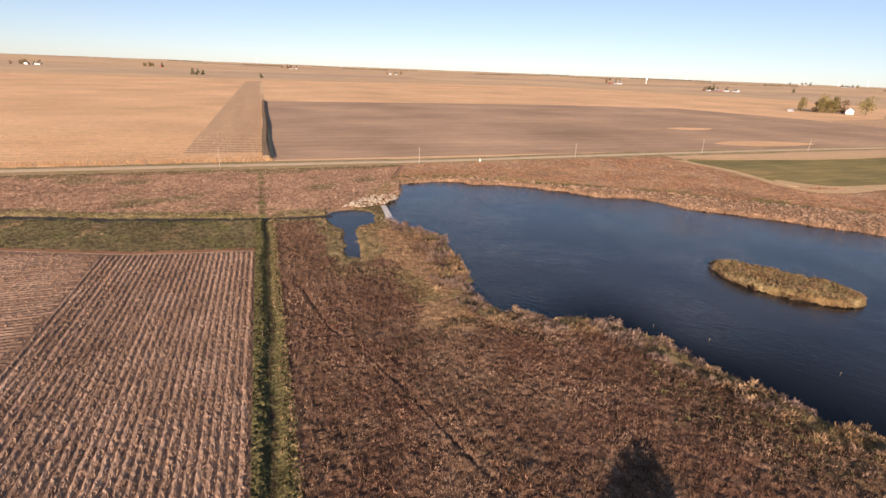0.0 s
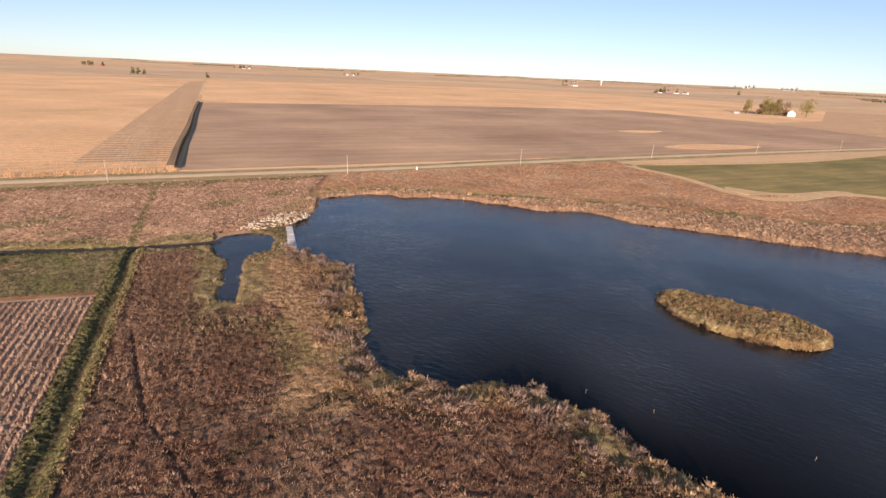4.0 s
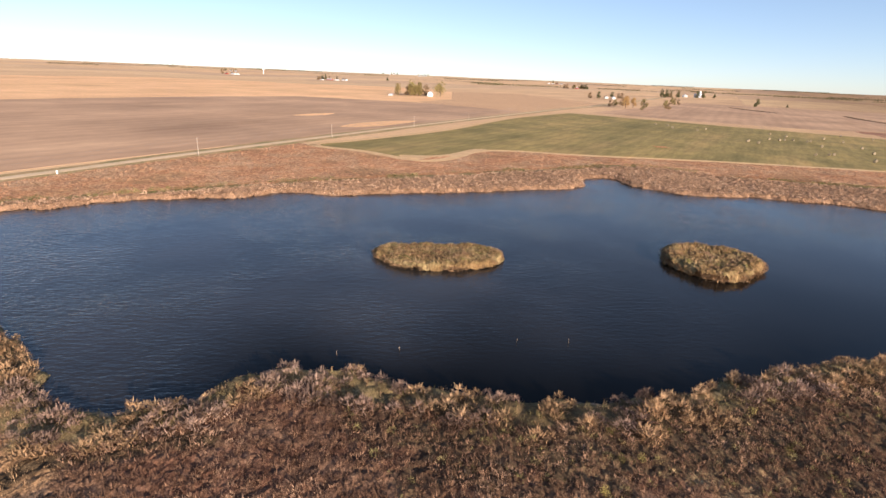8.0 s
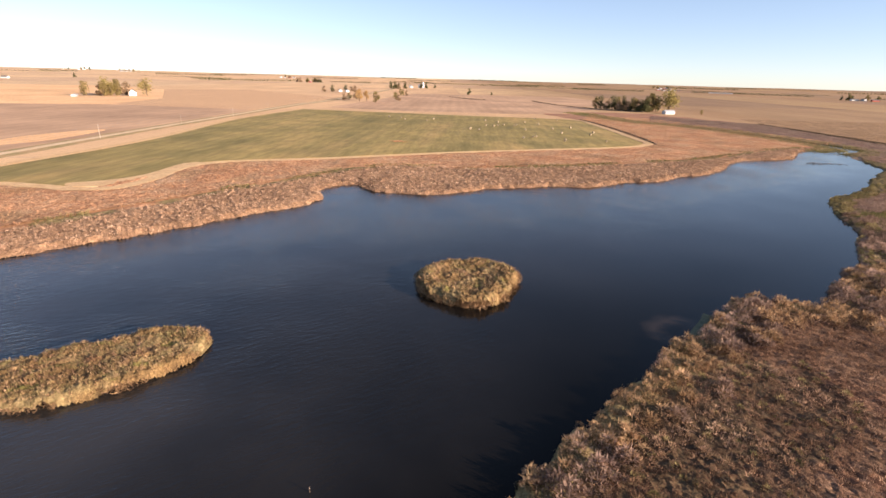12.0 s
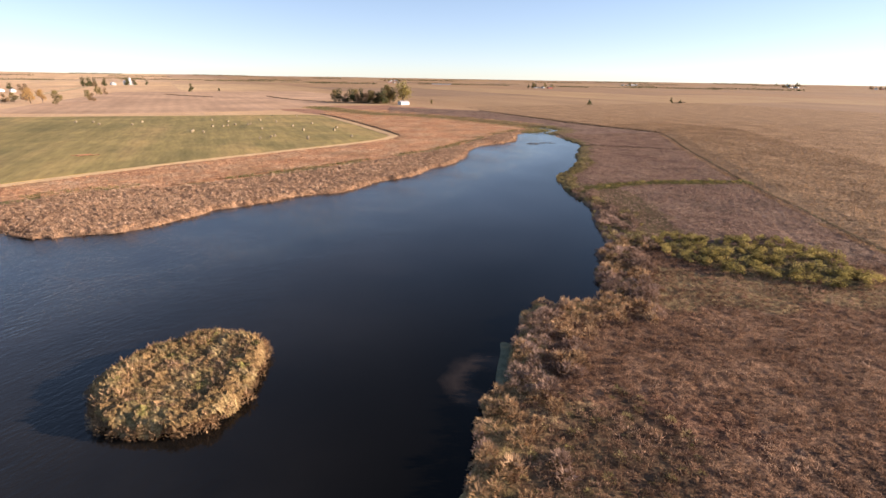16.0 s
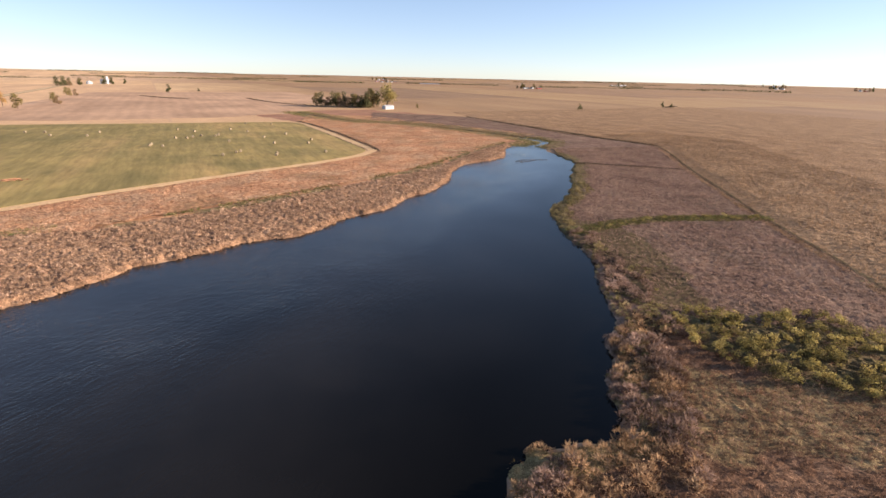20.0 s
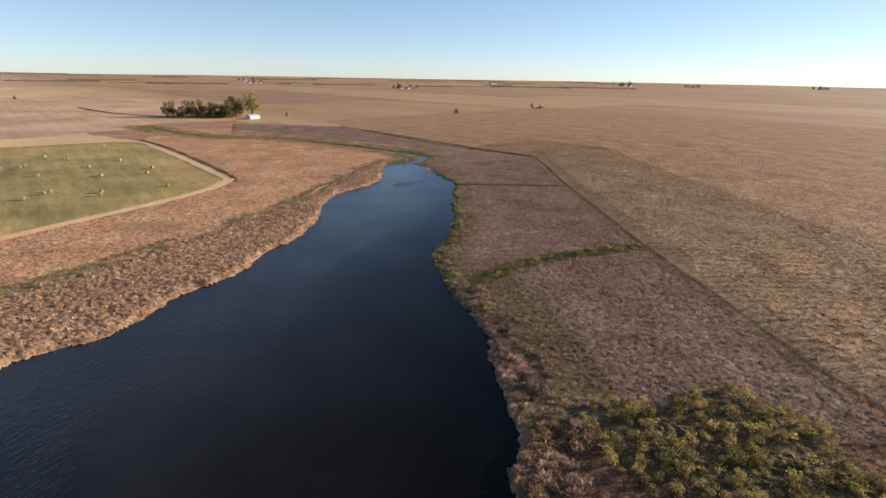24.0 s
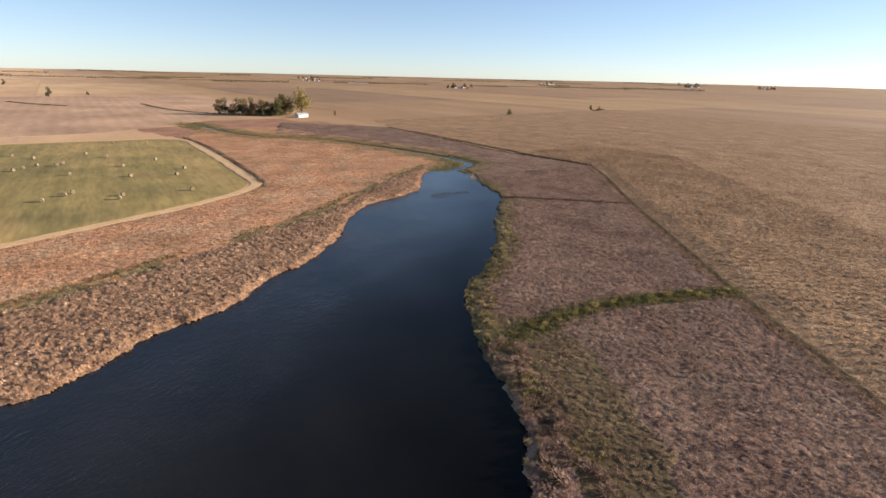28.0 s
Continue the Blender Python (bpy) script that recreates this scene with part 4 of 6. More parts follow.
tan1 = near_line([(28, 128), (28, 112), (29.5, 96), (31, 82), (29, 73)], 5.5, 3.0, 31)
WEST_ZONES = {
    "tan": lambda P, g: np.maximum(0.7 * tan1(P, g), np.clip(0.3 + 0.3 * wobble(P, 8, 30), 0, 1) * np.clip((6.0 + 4 * wobble(P, 13, 32) - g) / 3, 0, 1)),
    "pale": lambda P, g: np.maximum(0.75 * np.clip((P[:, 0] - P[:, 1] - 112 + 16 * wobble(P, 30, 36)) / 40, 0, 1), 0.7 * np.clip((P[:, 1] - 78 + 12 * wobble(P, 24, 29)) / 25, 0, 1)),
    "olive": lambda P, g: np.maximum(0.75 * np.clip((6.5 + 2.5 * wobble(P, 9, 37) - g) / 2, 0, 1),
                                     np.maximum(0.5 * near_line([(62, 36), (68, 18), (80, 6), (94, -8), (108, -22)], 8, 4, 38)(P, g), 0.6 * near_line([(136, -64), (128, -76), (118, -92), (112, -106)], 9, 5, 28)(P, g))),
    "green": lambda P, g: 0.55 * near_line([(13, 100), (19, 97), (24, 92), (27, 83)], 4.0, 2.5, 34)(P, g),
    "dark": lambda P, g: np.maximum(np.maximum(near_line([(38.5, 112), (38, 100), (37, 86), (37, 76), (37.5, 66), (41, 61), (47, 58)], 1.3, 1.5, 25)(P, g) * (0.7 + 0.5 * wobble(P, 5, 24)),
                                    
                                    near_line([(16, 64), (21, 66), (25, 67)], 1.0, 1.2, 23)(P, g)), np.maximum(near_line([(20, 68), (27, 69.5), (31, 71), (36, 66), (46, 60)], 0.8, 1.6, 33)(P, g),
                                    0.58 * near_line([(58, 40), (66, 26), (72, 10), (84, -3), (98, -17), (106, -28)], 8, 5, 39)(P, g))),
}
Q, z, g = canopy("prairie_grass", WEST, 0.34, 1.15, west_height, M_CAN_WEST, WEST_ZONES, "rust-brown tall prairie grass with tan and olive sedge along the bank", seed=100, rough_bank=6.0, lo=0.3)
bankm = g < 5.0
tall_bank = (g < np.interp(Q[:, 0], [95, 120], [7, 10]) + 2.5 * wobble(Q, 11, 71)) & (g > 0.2) & (lattice(Q, 2.6, 72) > np.interp(Q[:, 0], [95, 120], [0.34, 0.2])) & ~((Q[:, 0] < 31) & (Q[:, 1] > 98))
half = lattice(Q, 7, 73) > 0.45
reed_heads("bank_reed_heads", Q, g, tall_bank & half, 1.6, 1.1, M_REED, "tall clumps of tan reeds along the bank")
reed_heads("bank_cattail_heads", Q, g, tall_bank & ~half, 1.6, 1.15, M_PRAIRIE_E, "tall brown cattail clumps along the bank")
forbs = near_line([(58, 40), (66, 26), (72, 10), (84, -3), (98, -17), (106, -28)], 9, 5, 39)(Q, g) > 0.5
reed_heads("dead_forb_heads", Q, g, forbs & (g > 6), 1.9, 0.6, M_OLIVE, "dark olive dead forbs behind the reeds", category="weeds", keep=0.6)
reed_heads("dead_forb_heads_dark", Q, g, forbs & (g > 6), 2.1, 0.6, M_DARKWEED, "dark brown dead forbs behind the reeds", category="weeds", keep=0.45)
fuzz("prairie_tussocks", Q, z - 0.1, 0.1, TUSSOCKS, (0.6, 1.25), M_PRAIRIE, "rust-brown tussocks of tall prairie grass", mask=(g > 5) & (tan1(Q, g) < 0.5) & (dist_to(trail, Q) > 0.6) & (dist_to(track_line, Q) > 0.5))
fuzz("prairie_blades", Q, z, 0.18, STEMS, (0.6, 1.25), M_PRAIRIE, "rust-brown blades of tall prairie grass", mask=~bankm & ~(tan1(Q, g) > 0.5))
fuzz("pale_grass_blades", Q, z, 0.25, GRASS + BUNCH[:2], (0.6, 1.2), M_REED, "straw-coloured blades near the weir", mask=(tan1(Q, g) > 0.5))
fuzz("bank_reed_blades", Q, z, 0.07, REEDS + BUNCH, (0.5, 1.0), M_REED, "tan dry reeds leaning over the pond bank", "reeds", mask=bankm)
fuzz("bank_sedge_blades", Q, z, 0.08, BUNCH, (0.6, 1.2), M_OLIVE, "olive half-green sedge along the bank", "reeds", mask=bankm)

# prairie between the east bank and the ditch
EAST = np.array([(135, -59), (146, -62), (157, -76), (184, -100), (217, -116), (234, -129), (248, -150), (272, -174), (298, -201), (304, -208), (332, -226), (352, -240),
                 (334, -328.2), (308, -303.2), (264, -260.2), (225, -225.2), (190, -193), (160, -169.2), (134, -147.2), (94, -113), (113, -126), (151, -84)])
e_olive = near_line([(205, -126), (188, -121), (172, -112), (160, -103)], 9, 4, 44)


def east_height(P, g):
    h = 0.42 + 0.12 * wobble(P, 22, 42)
    h += 0.1 * np.clip((7.5 + 3 * wobble(P, 14, 41) - g) / 4, 0, 1)
    hedge = np.minimum(dist_to(HEDGE_MID, P), dist_to(HEDGE_FAR, P))
    return h * np.clip(hedge / 1.2, 0.3, 1)


EAST_ZONES = {
    "tan": lambda P, g: np.maximum(0.8 * np.clip((9 + 4 * wobble(P, 18, 41) - g) / 4, 0, 1) * (P[:, 0] < 215), (0.5 + 0.25 * wobble(P, 35, 40)) * np.clip((P[:, 0] - 185) / 40, 0, 1) * np.clip((g - 6) / 4, 0, 1)),
    "olive": lambda P, g: np.maximum(0.75 * e_olive(P, g), 0.75 * np.clip((9 + 4 * wobble(P, 18, 45) - g) / 4, 0, 1) * np.clip((P[:, 0] - 175) / 30, 0, 1)),
    "green": lambda P, g: 0.75 * np.clip((4.5 + 2 * wobble(P, 12, 46) - dist_to(HEDGE_MID, P)) / 3, 0, 1),
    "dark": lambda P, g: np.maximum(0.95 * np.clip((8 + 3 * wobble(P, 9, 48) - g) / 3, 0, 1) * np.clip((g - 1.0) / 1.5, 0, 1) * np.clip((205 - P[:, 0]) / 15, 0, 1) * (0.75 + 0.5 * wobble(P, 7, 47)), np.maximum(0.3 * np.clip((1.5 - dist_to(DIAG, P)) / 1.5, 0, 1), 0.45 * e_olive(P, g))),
}
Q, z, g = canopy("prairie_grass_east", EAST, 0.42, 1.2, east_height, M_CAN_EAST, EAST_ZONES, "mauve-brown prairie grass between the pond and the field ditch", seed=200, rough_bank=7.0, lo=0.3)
tall_bank = (g < np.where(Q[:, 0] < 175, 11, 7) + 3 * wobble(Q, 13, 76)) & (g > 0.2) & (lattice(Q, 2.8, 77) > 0.38) & (Q[:, 0] < 260)
half = (lattice(Q, 9, 78) > 0.4) & (Q[:, 0] < 205)
reed_heads("bank_cattail_heads_east", Q, g, tall_bank & half, 1.7, 1.15, M_PRAIRIE_E, "tall mauve-brown cattail clumps along the east bank")
reed_heads("bank_sedge_heads_east", Q, g, tall_bank & ~half, 1.5, 0.8, M_OLIVE, "olive sedge clumps along the east bank")
fuzz("prairie_tussocks_east", Q, z - 0.1, 0.1, TUSSOCKS, (0.6, 1.15), M_PRAIRIE_E, "mauve-brown tussocks of prairie grass", mask=g > 6)
fuzz("prairie_blades_east", Q, z, 0.14, STEMS, (0.7, 1.4), M_PRAIRIE_E, "mauve-brown blades of prairie grass", mask=g > 7)
fuzz("bank_cattail_blades", Q, z, 0.09, REEDS + BUNCH, (0.6, 1.2), M_PRAIRIE_E, "greyish tan cattails along the east bank", "reeds", mask=(g < 7) & (Q[:, 0] < 200))
fuzz("bank_sedge_blades_east", Q, z, 0.1, BUNCH, (0.7, 1.3), M_OLIVE, "olive sedge along the upper bank", "reeds", mask=(g < 8) & (Q[:, 0] > 185))

# prairie and sedge beyond the pond's far end
FAR_PRAIRIE = np.array([(350, -239), (332, -327), (422, -319), (605, -334), (700, -250), (600, -206), (549, -238), (489, -258), (428, -270), (384, -270), (372, -246)])
canopy("prairie_grass_far", FAR_PRAIRIE, 1.5, 2.2, lambda P, g: 0.5 + 0.15 * wobble(P, 26, 97), M_CAN_EAST, {
    "tan": lambda P, g: 0.5 * np.clip(1.5 * wobble(P, 45, 98), 0, 1),
    "olive": lambda P, g: 0.8 * np.clip((16 + 8 * wobble(P, 25, 99) - dist_to(STREAM, P)) / 5, 0, 1),
    "green": lambda P, g: 0.0 * g, "dark": lambda P, g: 0.0 * g}, "brown prairie grass beyond the inlet stream", seed=260)

# cattail belt on the north shore, orange grass behind it
INNER = spline([(36, 166), (44, 186), (73, 191), (96, 178), (116, 166), (140, 152), (165, 134), (197, 110), (222, 94), (247, 74), (268, 60), (278, 36), (275, 10),
                (284, -25), (294, -55), (308, -88), (324, -125), (345, -155), (372, -190), (392, -228)], 4.0)
belt = np.vstack([spline([(x - 1.5, y - 1.0) for x, y in NORTH_SHORE + EAST_SHORE[:5]], 4.0), INNER[::-1]])


def belt_height(P, g):
    d = dist_to(INNER, P)
    return 0.45 + 0.45 * np.clip((d - 4) / 4, 0, 1) + 0.1 * wobble(P, 15, 53)


BELT_ZONES = {
    "orange": lambda P, g: np.clip((7 + 3 * wobble(P, 20, 54) - dist_to(INNER, P)) / 4, 0, 1) * 0.8,
    "olive": lambda P, g: 0.9 * np.clip((6 - np.abs(dist_to(INNER, P) - 3)) / 4, 0, 1) * np.clip(0.65 + 1.5 * wobble(P, 34, 51), 0, 1),
    "green": lambda P, g: 0.8 * np.clip((3 - np.abs(dist_to(INNER, P) - 3.5)) / 2, 0, 1) * np.clip(2 * wobble(P, 26, 52), 0, 1),
}
Q, z, g = canopy("cattail_belt", belt, 0.5, 1.5, belt_height, M_CAN_NORTH, BELT_ZONES, "pinkish tan cattail stand along the north shore", "reeds", seed=300, taper=2.8, lo=0.4)
reed_heads("cattail_heads", Q, g, (dist_to(INNER, Q) > 5) & (g > 0.1) & (lattice(Q, 3.2, 79) > 0.25), 1.7, 0.85, M_CATTAIL, "pinkish tan cattail clumps along the north shore", keep=0.88, kinds=FAR_HEADS)
fuzz("cattail_blades", Q, z, 0.1, REEDS + BUNCH[:2], (0.7, 1.2), M_CATTAIL, "pinkish tan cattail leaves in the shallows", "reeds", mask=dist_to(INNER, Q) > 5)
P = band_points(INNER, 0, 3.5, 0.9)
P = P[(wobble(P, 40, 57) > -0.1) & (water_gap(P) > 4)]
k_ = rng.uniform(0, 1, len(P)) < 0.45
scatter("olive_weeds", P[k_], BUNCH, (1.2, 2.1), M_OLIVE, "olive weeds between the cattails and the meadow", category="weeds", z=np.full(int(k_.sum()), 0.4))
scatter("green_weed_clumps", P[~k_], BUNCH, (1.0, 1.8), M_GREEN, "dark green weeds between the cattails and the meadow", category="weeds", z=np.full(int((~k_).sum()), 0.4))
MEADOW_ZONES = {
    "tan": lambda P, g: 0.6 * np.clip(1.6 * wobble(P, 40, 55), 0, 1),
    "olive": lambda P, g: 0.75 * np.clip((19 + 8 * wobble(P, 25, 56) - dist_to(STREAM, P)) / 5, 0, 1),
}
Q, z, g = canopy("orange_meadow", NORTH_MEADOW, 1.15, 2.0, lambda P, g: 0.45 * np.clip((dist_to(ring, P) - 2.6) / 1.5, 0.0, 1) + 0.02, M_CAN_MEADOW, MEADOW_ZONES, "orange-red autumn prairie grass", seed=400)
fuzz("orange_meadow_blades", Q, z, 0.28, BUNCH, (0.8, 1.5), M_ORANGE, "orange-red blades of autumn grass", mask=dist_to(ring, Q) > 5)

WEIR_BANK = np.array([(24, 151), (33.5, 151), (32.6, 133), (25, 131)])
Q, z, g = canopy("weir_bank_grass", WEIR_BANK, 0.4, 0.8, lambda P, g: 0.35 + 0.1 * wobble(P, 7, 74), M_CAN_DITCH, {"tan": lambda P, g: 0.5 * np.clip(0.4 + 1.5 * wobble(P, 6, 75), 0, 1), "green": lambda P, g: 0.5 * np.clip(2 * wobble(P, 8, 76), 0, 1)}, "olive and straw grass between the pool and the weir", seed=480)
fuzz("weir_bank_blades", Q, z, 0.25, BUNCH, (0.5, 0.9), M_OLIVE, "olive sedge blades beside the weir", "reeds")

# land west of the pond, between ditch and road
MOUND = np.array([(-190, 186), (-140, 175), (-71, 160.5), (-42, 152.5), (-4, 144.5), (8, 143), (15, 143), (16, 148.5), (30, 149.5), (36, 152), (42, 160), (46, 172), (46, 186), (58, 216), (-200, 218)])
MOUND_ZONES = {
    "olive": lambda P, g: np.maximum(0.85 * np.clip((9 + 4 * wobble(P, 30, 61) - dist_to(CREEK, P)) / 4, 0, 1), 0.7 * np.clip(2 * wobble(P, 33, 62) - 0.3, 0, 1)),
    "green": lambda P, g: np.maximum(np.maximum(0.7 * np.clip((2.2 + wobble(P, 9, 63) - np.abs(P[:, 0] + 3)) / 2, 0, 1), 0.6 * np.clip((5 + 3 * wobble(P, 16, 60) - dist_to(CREEK, P)) / 3, 0, 1) * (P[:, 0] > -60)), 0.6 * np.clip((P[:, 1] - 207 + 4 * wobble(P, 20, 64)) / 5, 0, 1)),
}
Q, z, g = canopy("mound_grass", MOUND, 0.8, 1.3, lambda P, g: 0.5 + 0.15 * wobble(P, 22, 65), M_CAN_MOUND, MOUND_ZONES, "pinkish brown grass on the low rise by the road", seed=500)
fuzz("mound_blades", Q, z, 0.3, BUNCH, (0.7, 1.3), M_CATTAIL, "pinkish brown grass blades by the road")
STRIP = np.array([(-200, 176), (-120, 151), (-60, 132), (-31, 122), (-4.2, 118), (-4.2, 145), (-42, 152), (-71, 160), (-140, 175), (-200, 190)])
STRIP_ZONES = {
    "tan": lambda P, g: 0.55 * np.clip(1.5 * wobble(P, 14, 66), 0, 1),
    "green": lambda P, g: 0.7 * np.clip(0.2 + 1.5 * wobble(P, 20, 59), 0, 1),
    "dark": lambda P, g: 0.5 * np.clip((1.5 - g) / 1.5, 0, 1),
}
Q, z, g = canopy("green_strip_grass", STRIP, 0.5, 0.9, lambda P, g: 0.4 + 0.1 * wobble(P, 12, 67), M_CAN_DITCH, STRIP_ZONES, "dull olive grass strip between stubble and ditch", seed=600)
fuzz("green_strip_blades", Q, z, 0.3, GRASS, (0.7, 1.3), M_GREEN, "dull green grass blades beside the ditch")
LANE_POLY = np.array([(-4.6, 18), (-4.6, 118), (-4.6, 143), (0.6, 142), (0.5, 18)])
LANE_ZONES = {
    "tan": lambda P, g: 0.42 * np.clip((P[:, 0] + 0.6 + 0.4 * wobble(P, 6, 68)) / 0.5, 0, 1),
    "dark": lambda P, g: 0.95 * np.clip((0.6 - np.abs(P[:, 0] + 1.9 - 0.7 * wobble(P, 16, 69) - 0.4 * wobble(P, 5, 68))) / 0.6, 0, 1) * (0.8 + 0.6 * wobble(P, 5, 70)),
}
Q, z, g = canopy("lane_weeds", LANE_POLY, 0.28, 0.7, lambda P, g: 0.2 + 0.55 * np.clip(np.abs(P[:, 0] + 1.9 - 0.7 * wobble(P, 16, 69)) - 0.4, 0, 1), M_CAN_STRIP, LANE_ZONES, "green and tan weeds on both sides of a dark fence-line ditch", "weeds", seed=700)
fuzz("lane_blades", Q, z, 0.2, GRASS, (0.6, 1.2), M_GREEN, "green weeds along a fence-line ditch", "weeds", mask=(Q[:, 0] < -2.4) | (Q[:, 0] > -1.2))
fuzz("lane_blades_tan", Q, z, 0.12, BUNCH, (0.6, 1.1), M_REED, "tan grass along a fence-line ditch", "weeds", mask=Q[:, 0] > -1.2)

# standing corn, nearest rows
CORN_POLY = np.array([(335, -330.5), (308, -305.5), (264, -262.5), (225, -227.5), (190, -195.5), (160, -171.5), (134, -149.5), (116, -136.5), (94, -117), (70, -128), (60, -200), (150, -270),
                      (240, -345), (330, -420), (400, -400), (400, -324)])
Q, z, g = canopy("standing_corn", CORN_POLY, 0.72, 1.0, lambda P, g: (0.75 + 0.15 * wobble(P, 30, 71) + 0.12 * np.sin((P[:, 0] - P[:, 1]) * 1.3)) * np.clip((dist_to(DIAG, P) - 1) / 9, 0.02, 1), M_CAN_CORN, {}, "dry brown standing corn", "corn", seed=850, lo=0.7)
FAR_CORN = np.array([(400, -327), (330, -330), (240, -325), (150, -255), (66, -190), (0, -235), (0, -640), (560, -640), (560, -336), (422, -327)])
R, rz, rg = canopy("far_standing_corn", FAR_CORN, 1.5, 1.6, lambda P, g: 0.75 * np.clip(1 - g / 400, 0, 1) * (1 + 0.2 * wobble(P, 30, 71)), M_CAN_CORN, {}, "dry brown standing corn reaching far off", "corn", bank=lambda P: signed(CORN_POLY, P) + 3.0, seed=860, base=0.37, lo=0.7)
fuzz("far_corn_leaves", R, rz, 0.5, STALKS[:2], (0.35, 0.6), M_CORN, "dry leaves of far standing corn", "corn", mask=rng.uniform(0, 1, len(R)) < np.clip(1 - rg / 130, 0, 1))
fuzz("corn_leaves", Q, z, 0.28, STALKS, (0.32, 0.55), M_CORN, "dry leaves and tassels of standing corn", "corn")
nrm_ = np.gradient(DIAG, axis=0)
nrm_ = np.column_stack([-nrm_[:, 1], nrm_[:, 0]]) / np.linalg.norm(nrm_, axis=1)[:, None]
DIAG_STRIP = np.vstack([DIAG + 2.6 * nrm_, (DIAG - 2.6 * nrm_)[::-1]])
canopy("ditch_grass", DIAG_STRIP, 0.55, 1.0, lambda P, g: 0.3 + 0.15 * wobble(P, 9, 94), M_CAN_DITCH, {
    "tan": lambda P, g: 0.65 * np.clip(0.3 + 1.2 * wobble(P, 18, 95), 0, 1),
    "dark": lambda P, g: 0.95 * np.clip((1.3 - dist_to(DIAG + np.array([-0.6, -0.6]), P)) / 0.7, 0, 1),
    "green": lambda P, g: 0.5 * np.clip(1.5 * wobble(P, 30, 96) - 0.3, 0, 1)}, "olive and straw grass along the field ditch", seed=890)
for nm, line, w, m_ in (("ditch_weeds", DIAG, 0.95, M_DARKWEED), ("ditch_grass_tan", DIAG + np.array([1.2, 1.2]), 1.0, M_REED)):
    P = band_points(line, 0, w, 3.0)
    scatter(nm, P[(P[:, 0] > 55) & (wobble(P, 30, 93) > -0.5)], BUNCH, (1.0, 1.8), m_, "rank grass along the field ditch", category="weeds")
P = band_points(HEDGE_FAR, 0, 1.3, 4.0)
scatter("hedge_far", P, BUNCH, (1.2, 2.0), M_DARKWEED, "dark brush along a cross ditch", category="weeds")
P = band_points(HEDGE_MID, 0, 3.2, 4.0)
g_ = rng.uniform(0, 1, len(P)) < 0.7
scatter("hedge_green", P[g_], BUNCH, (1.2, 2.2), M_GREEN, "green brush along a cross ditch", category="weeds")
scatter("hedge_tan", P[~g_], BUNCH, (1.2, 2.0), M_OLIVE, "olive brush along a cross ditch", category="weeds")
for pts, w, dens in (([(336, -328), (380, -322), (422, -318), (500, -326), (605, -333)], 1.6, 0.7), ([(393, -128), (430, -132), (535, -135), (600, -131)], 0.9, 1.2), ([(1190, 10), (1120, -20), (1060, -60)], 3.0, 0.5),
                     ([(700, -833), (712, -860), (722, -885)], 7.0, 0.25), ([(835, -225), (900, -190), (980, -170), (1080, -160)], 2.5, 0.5)):
    P = band_points(spline(pts, 6), 0, w, dens)
    scatter("field_brush", P, BUNCH, (1.8, 3.0), M_DARKWEED, "dark brush along a field boundary", category="weeds")
P = band_points(STREAM, 2.0, 20, 0.3)
P = P[water_gap(P) > 0.5]
scatter("stream_sedge", P, BUNCH, (1.4, 2.2), M_OLIVE, "olive sedge beside the inlet stream", category="reeds")
P = band_points(spline([(-260, 240), (-150, 239), (-38, 238), (-2, 238)], 5), 0, 5, 0.5)
scatter("gold_corn_edge", P, STALKS, (0.5, 0.75), M_GOLDCORN, "gold dry corn along the roadside", category="corn", z=np.full(len(P), 0.5))
P = field_points(np.array([(-190, 240), (-3, 240), (-3, 257), (-38, 262), (-38, 330), (-190, 330)]), 0.3)
scatter("gold_corn_tops", P, STALKS, (0.22, 0.4), M_GOLDCORN, "gold tops of standing corn", category="corn", z=np.full(len(P), 0.42))
P = band_points(spline([(0, 242), (-0.5, 300), (0.6, 380), (0, 480), (1, 620)], 5), 0, 1.4, 0.9)
scatter("corn_row_edge", P, STALKS, (0.8, 1.15), M_CORN, "last standing corn row along the field edge", category="corn", z=np.full(len(P), 0.5))


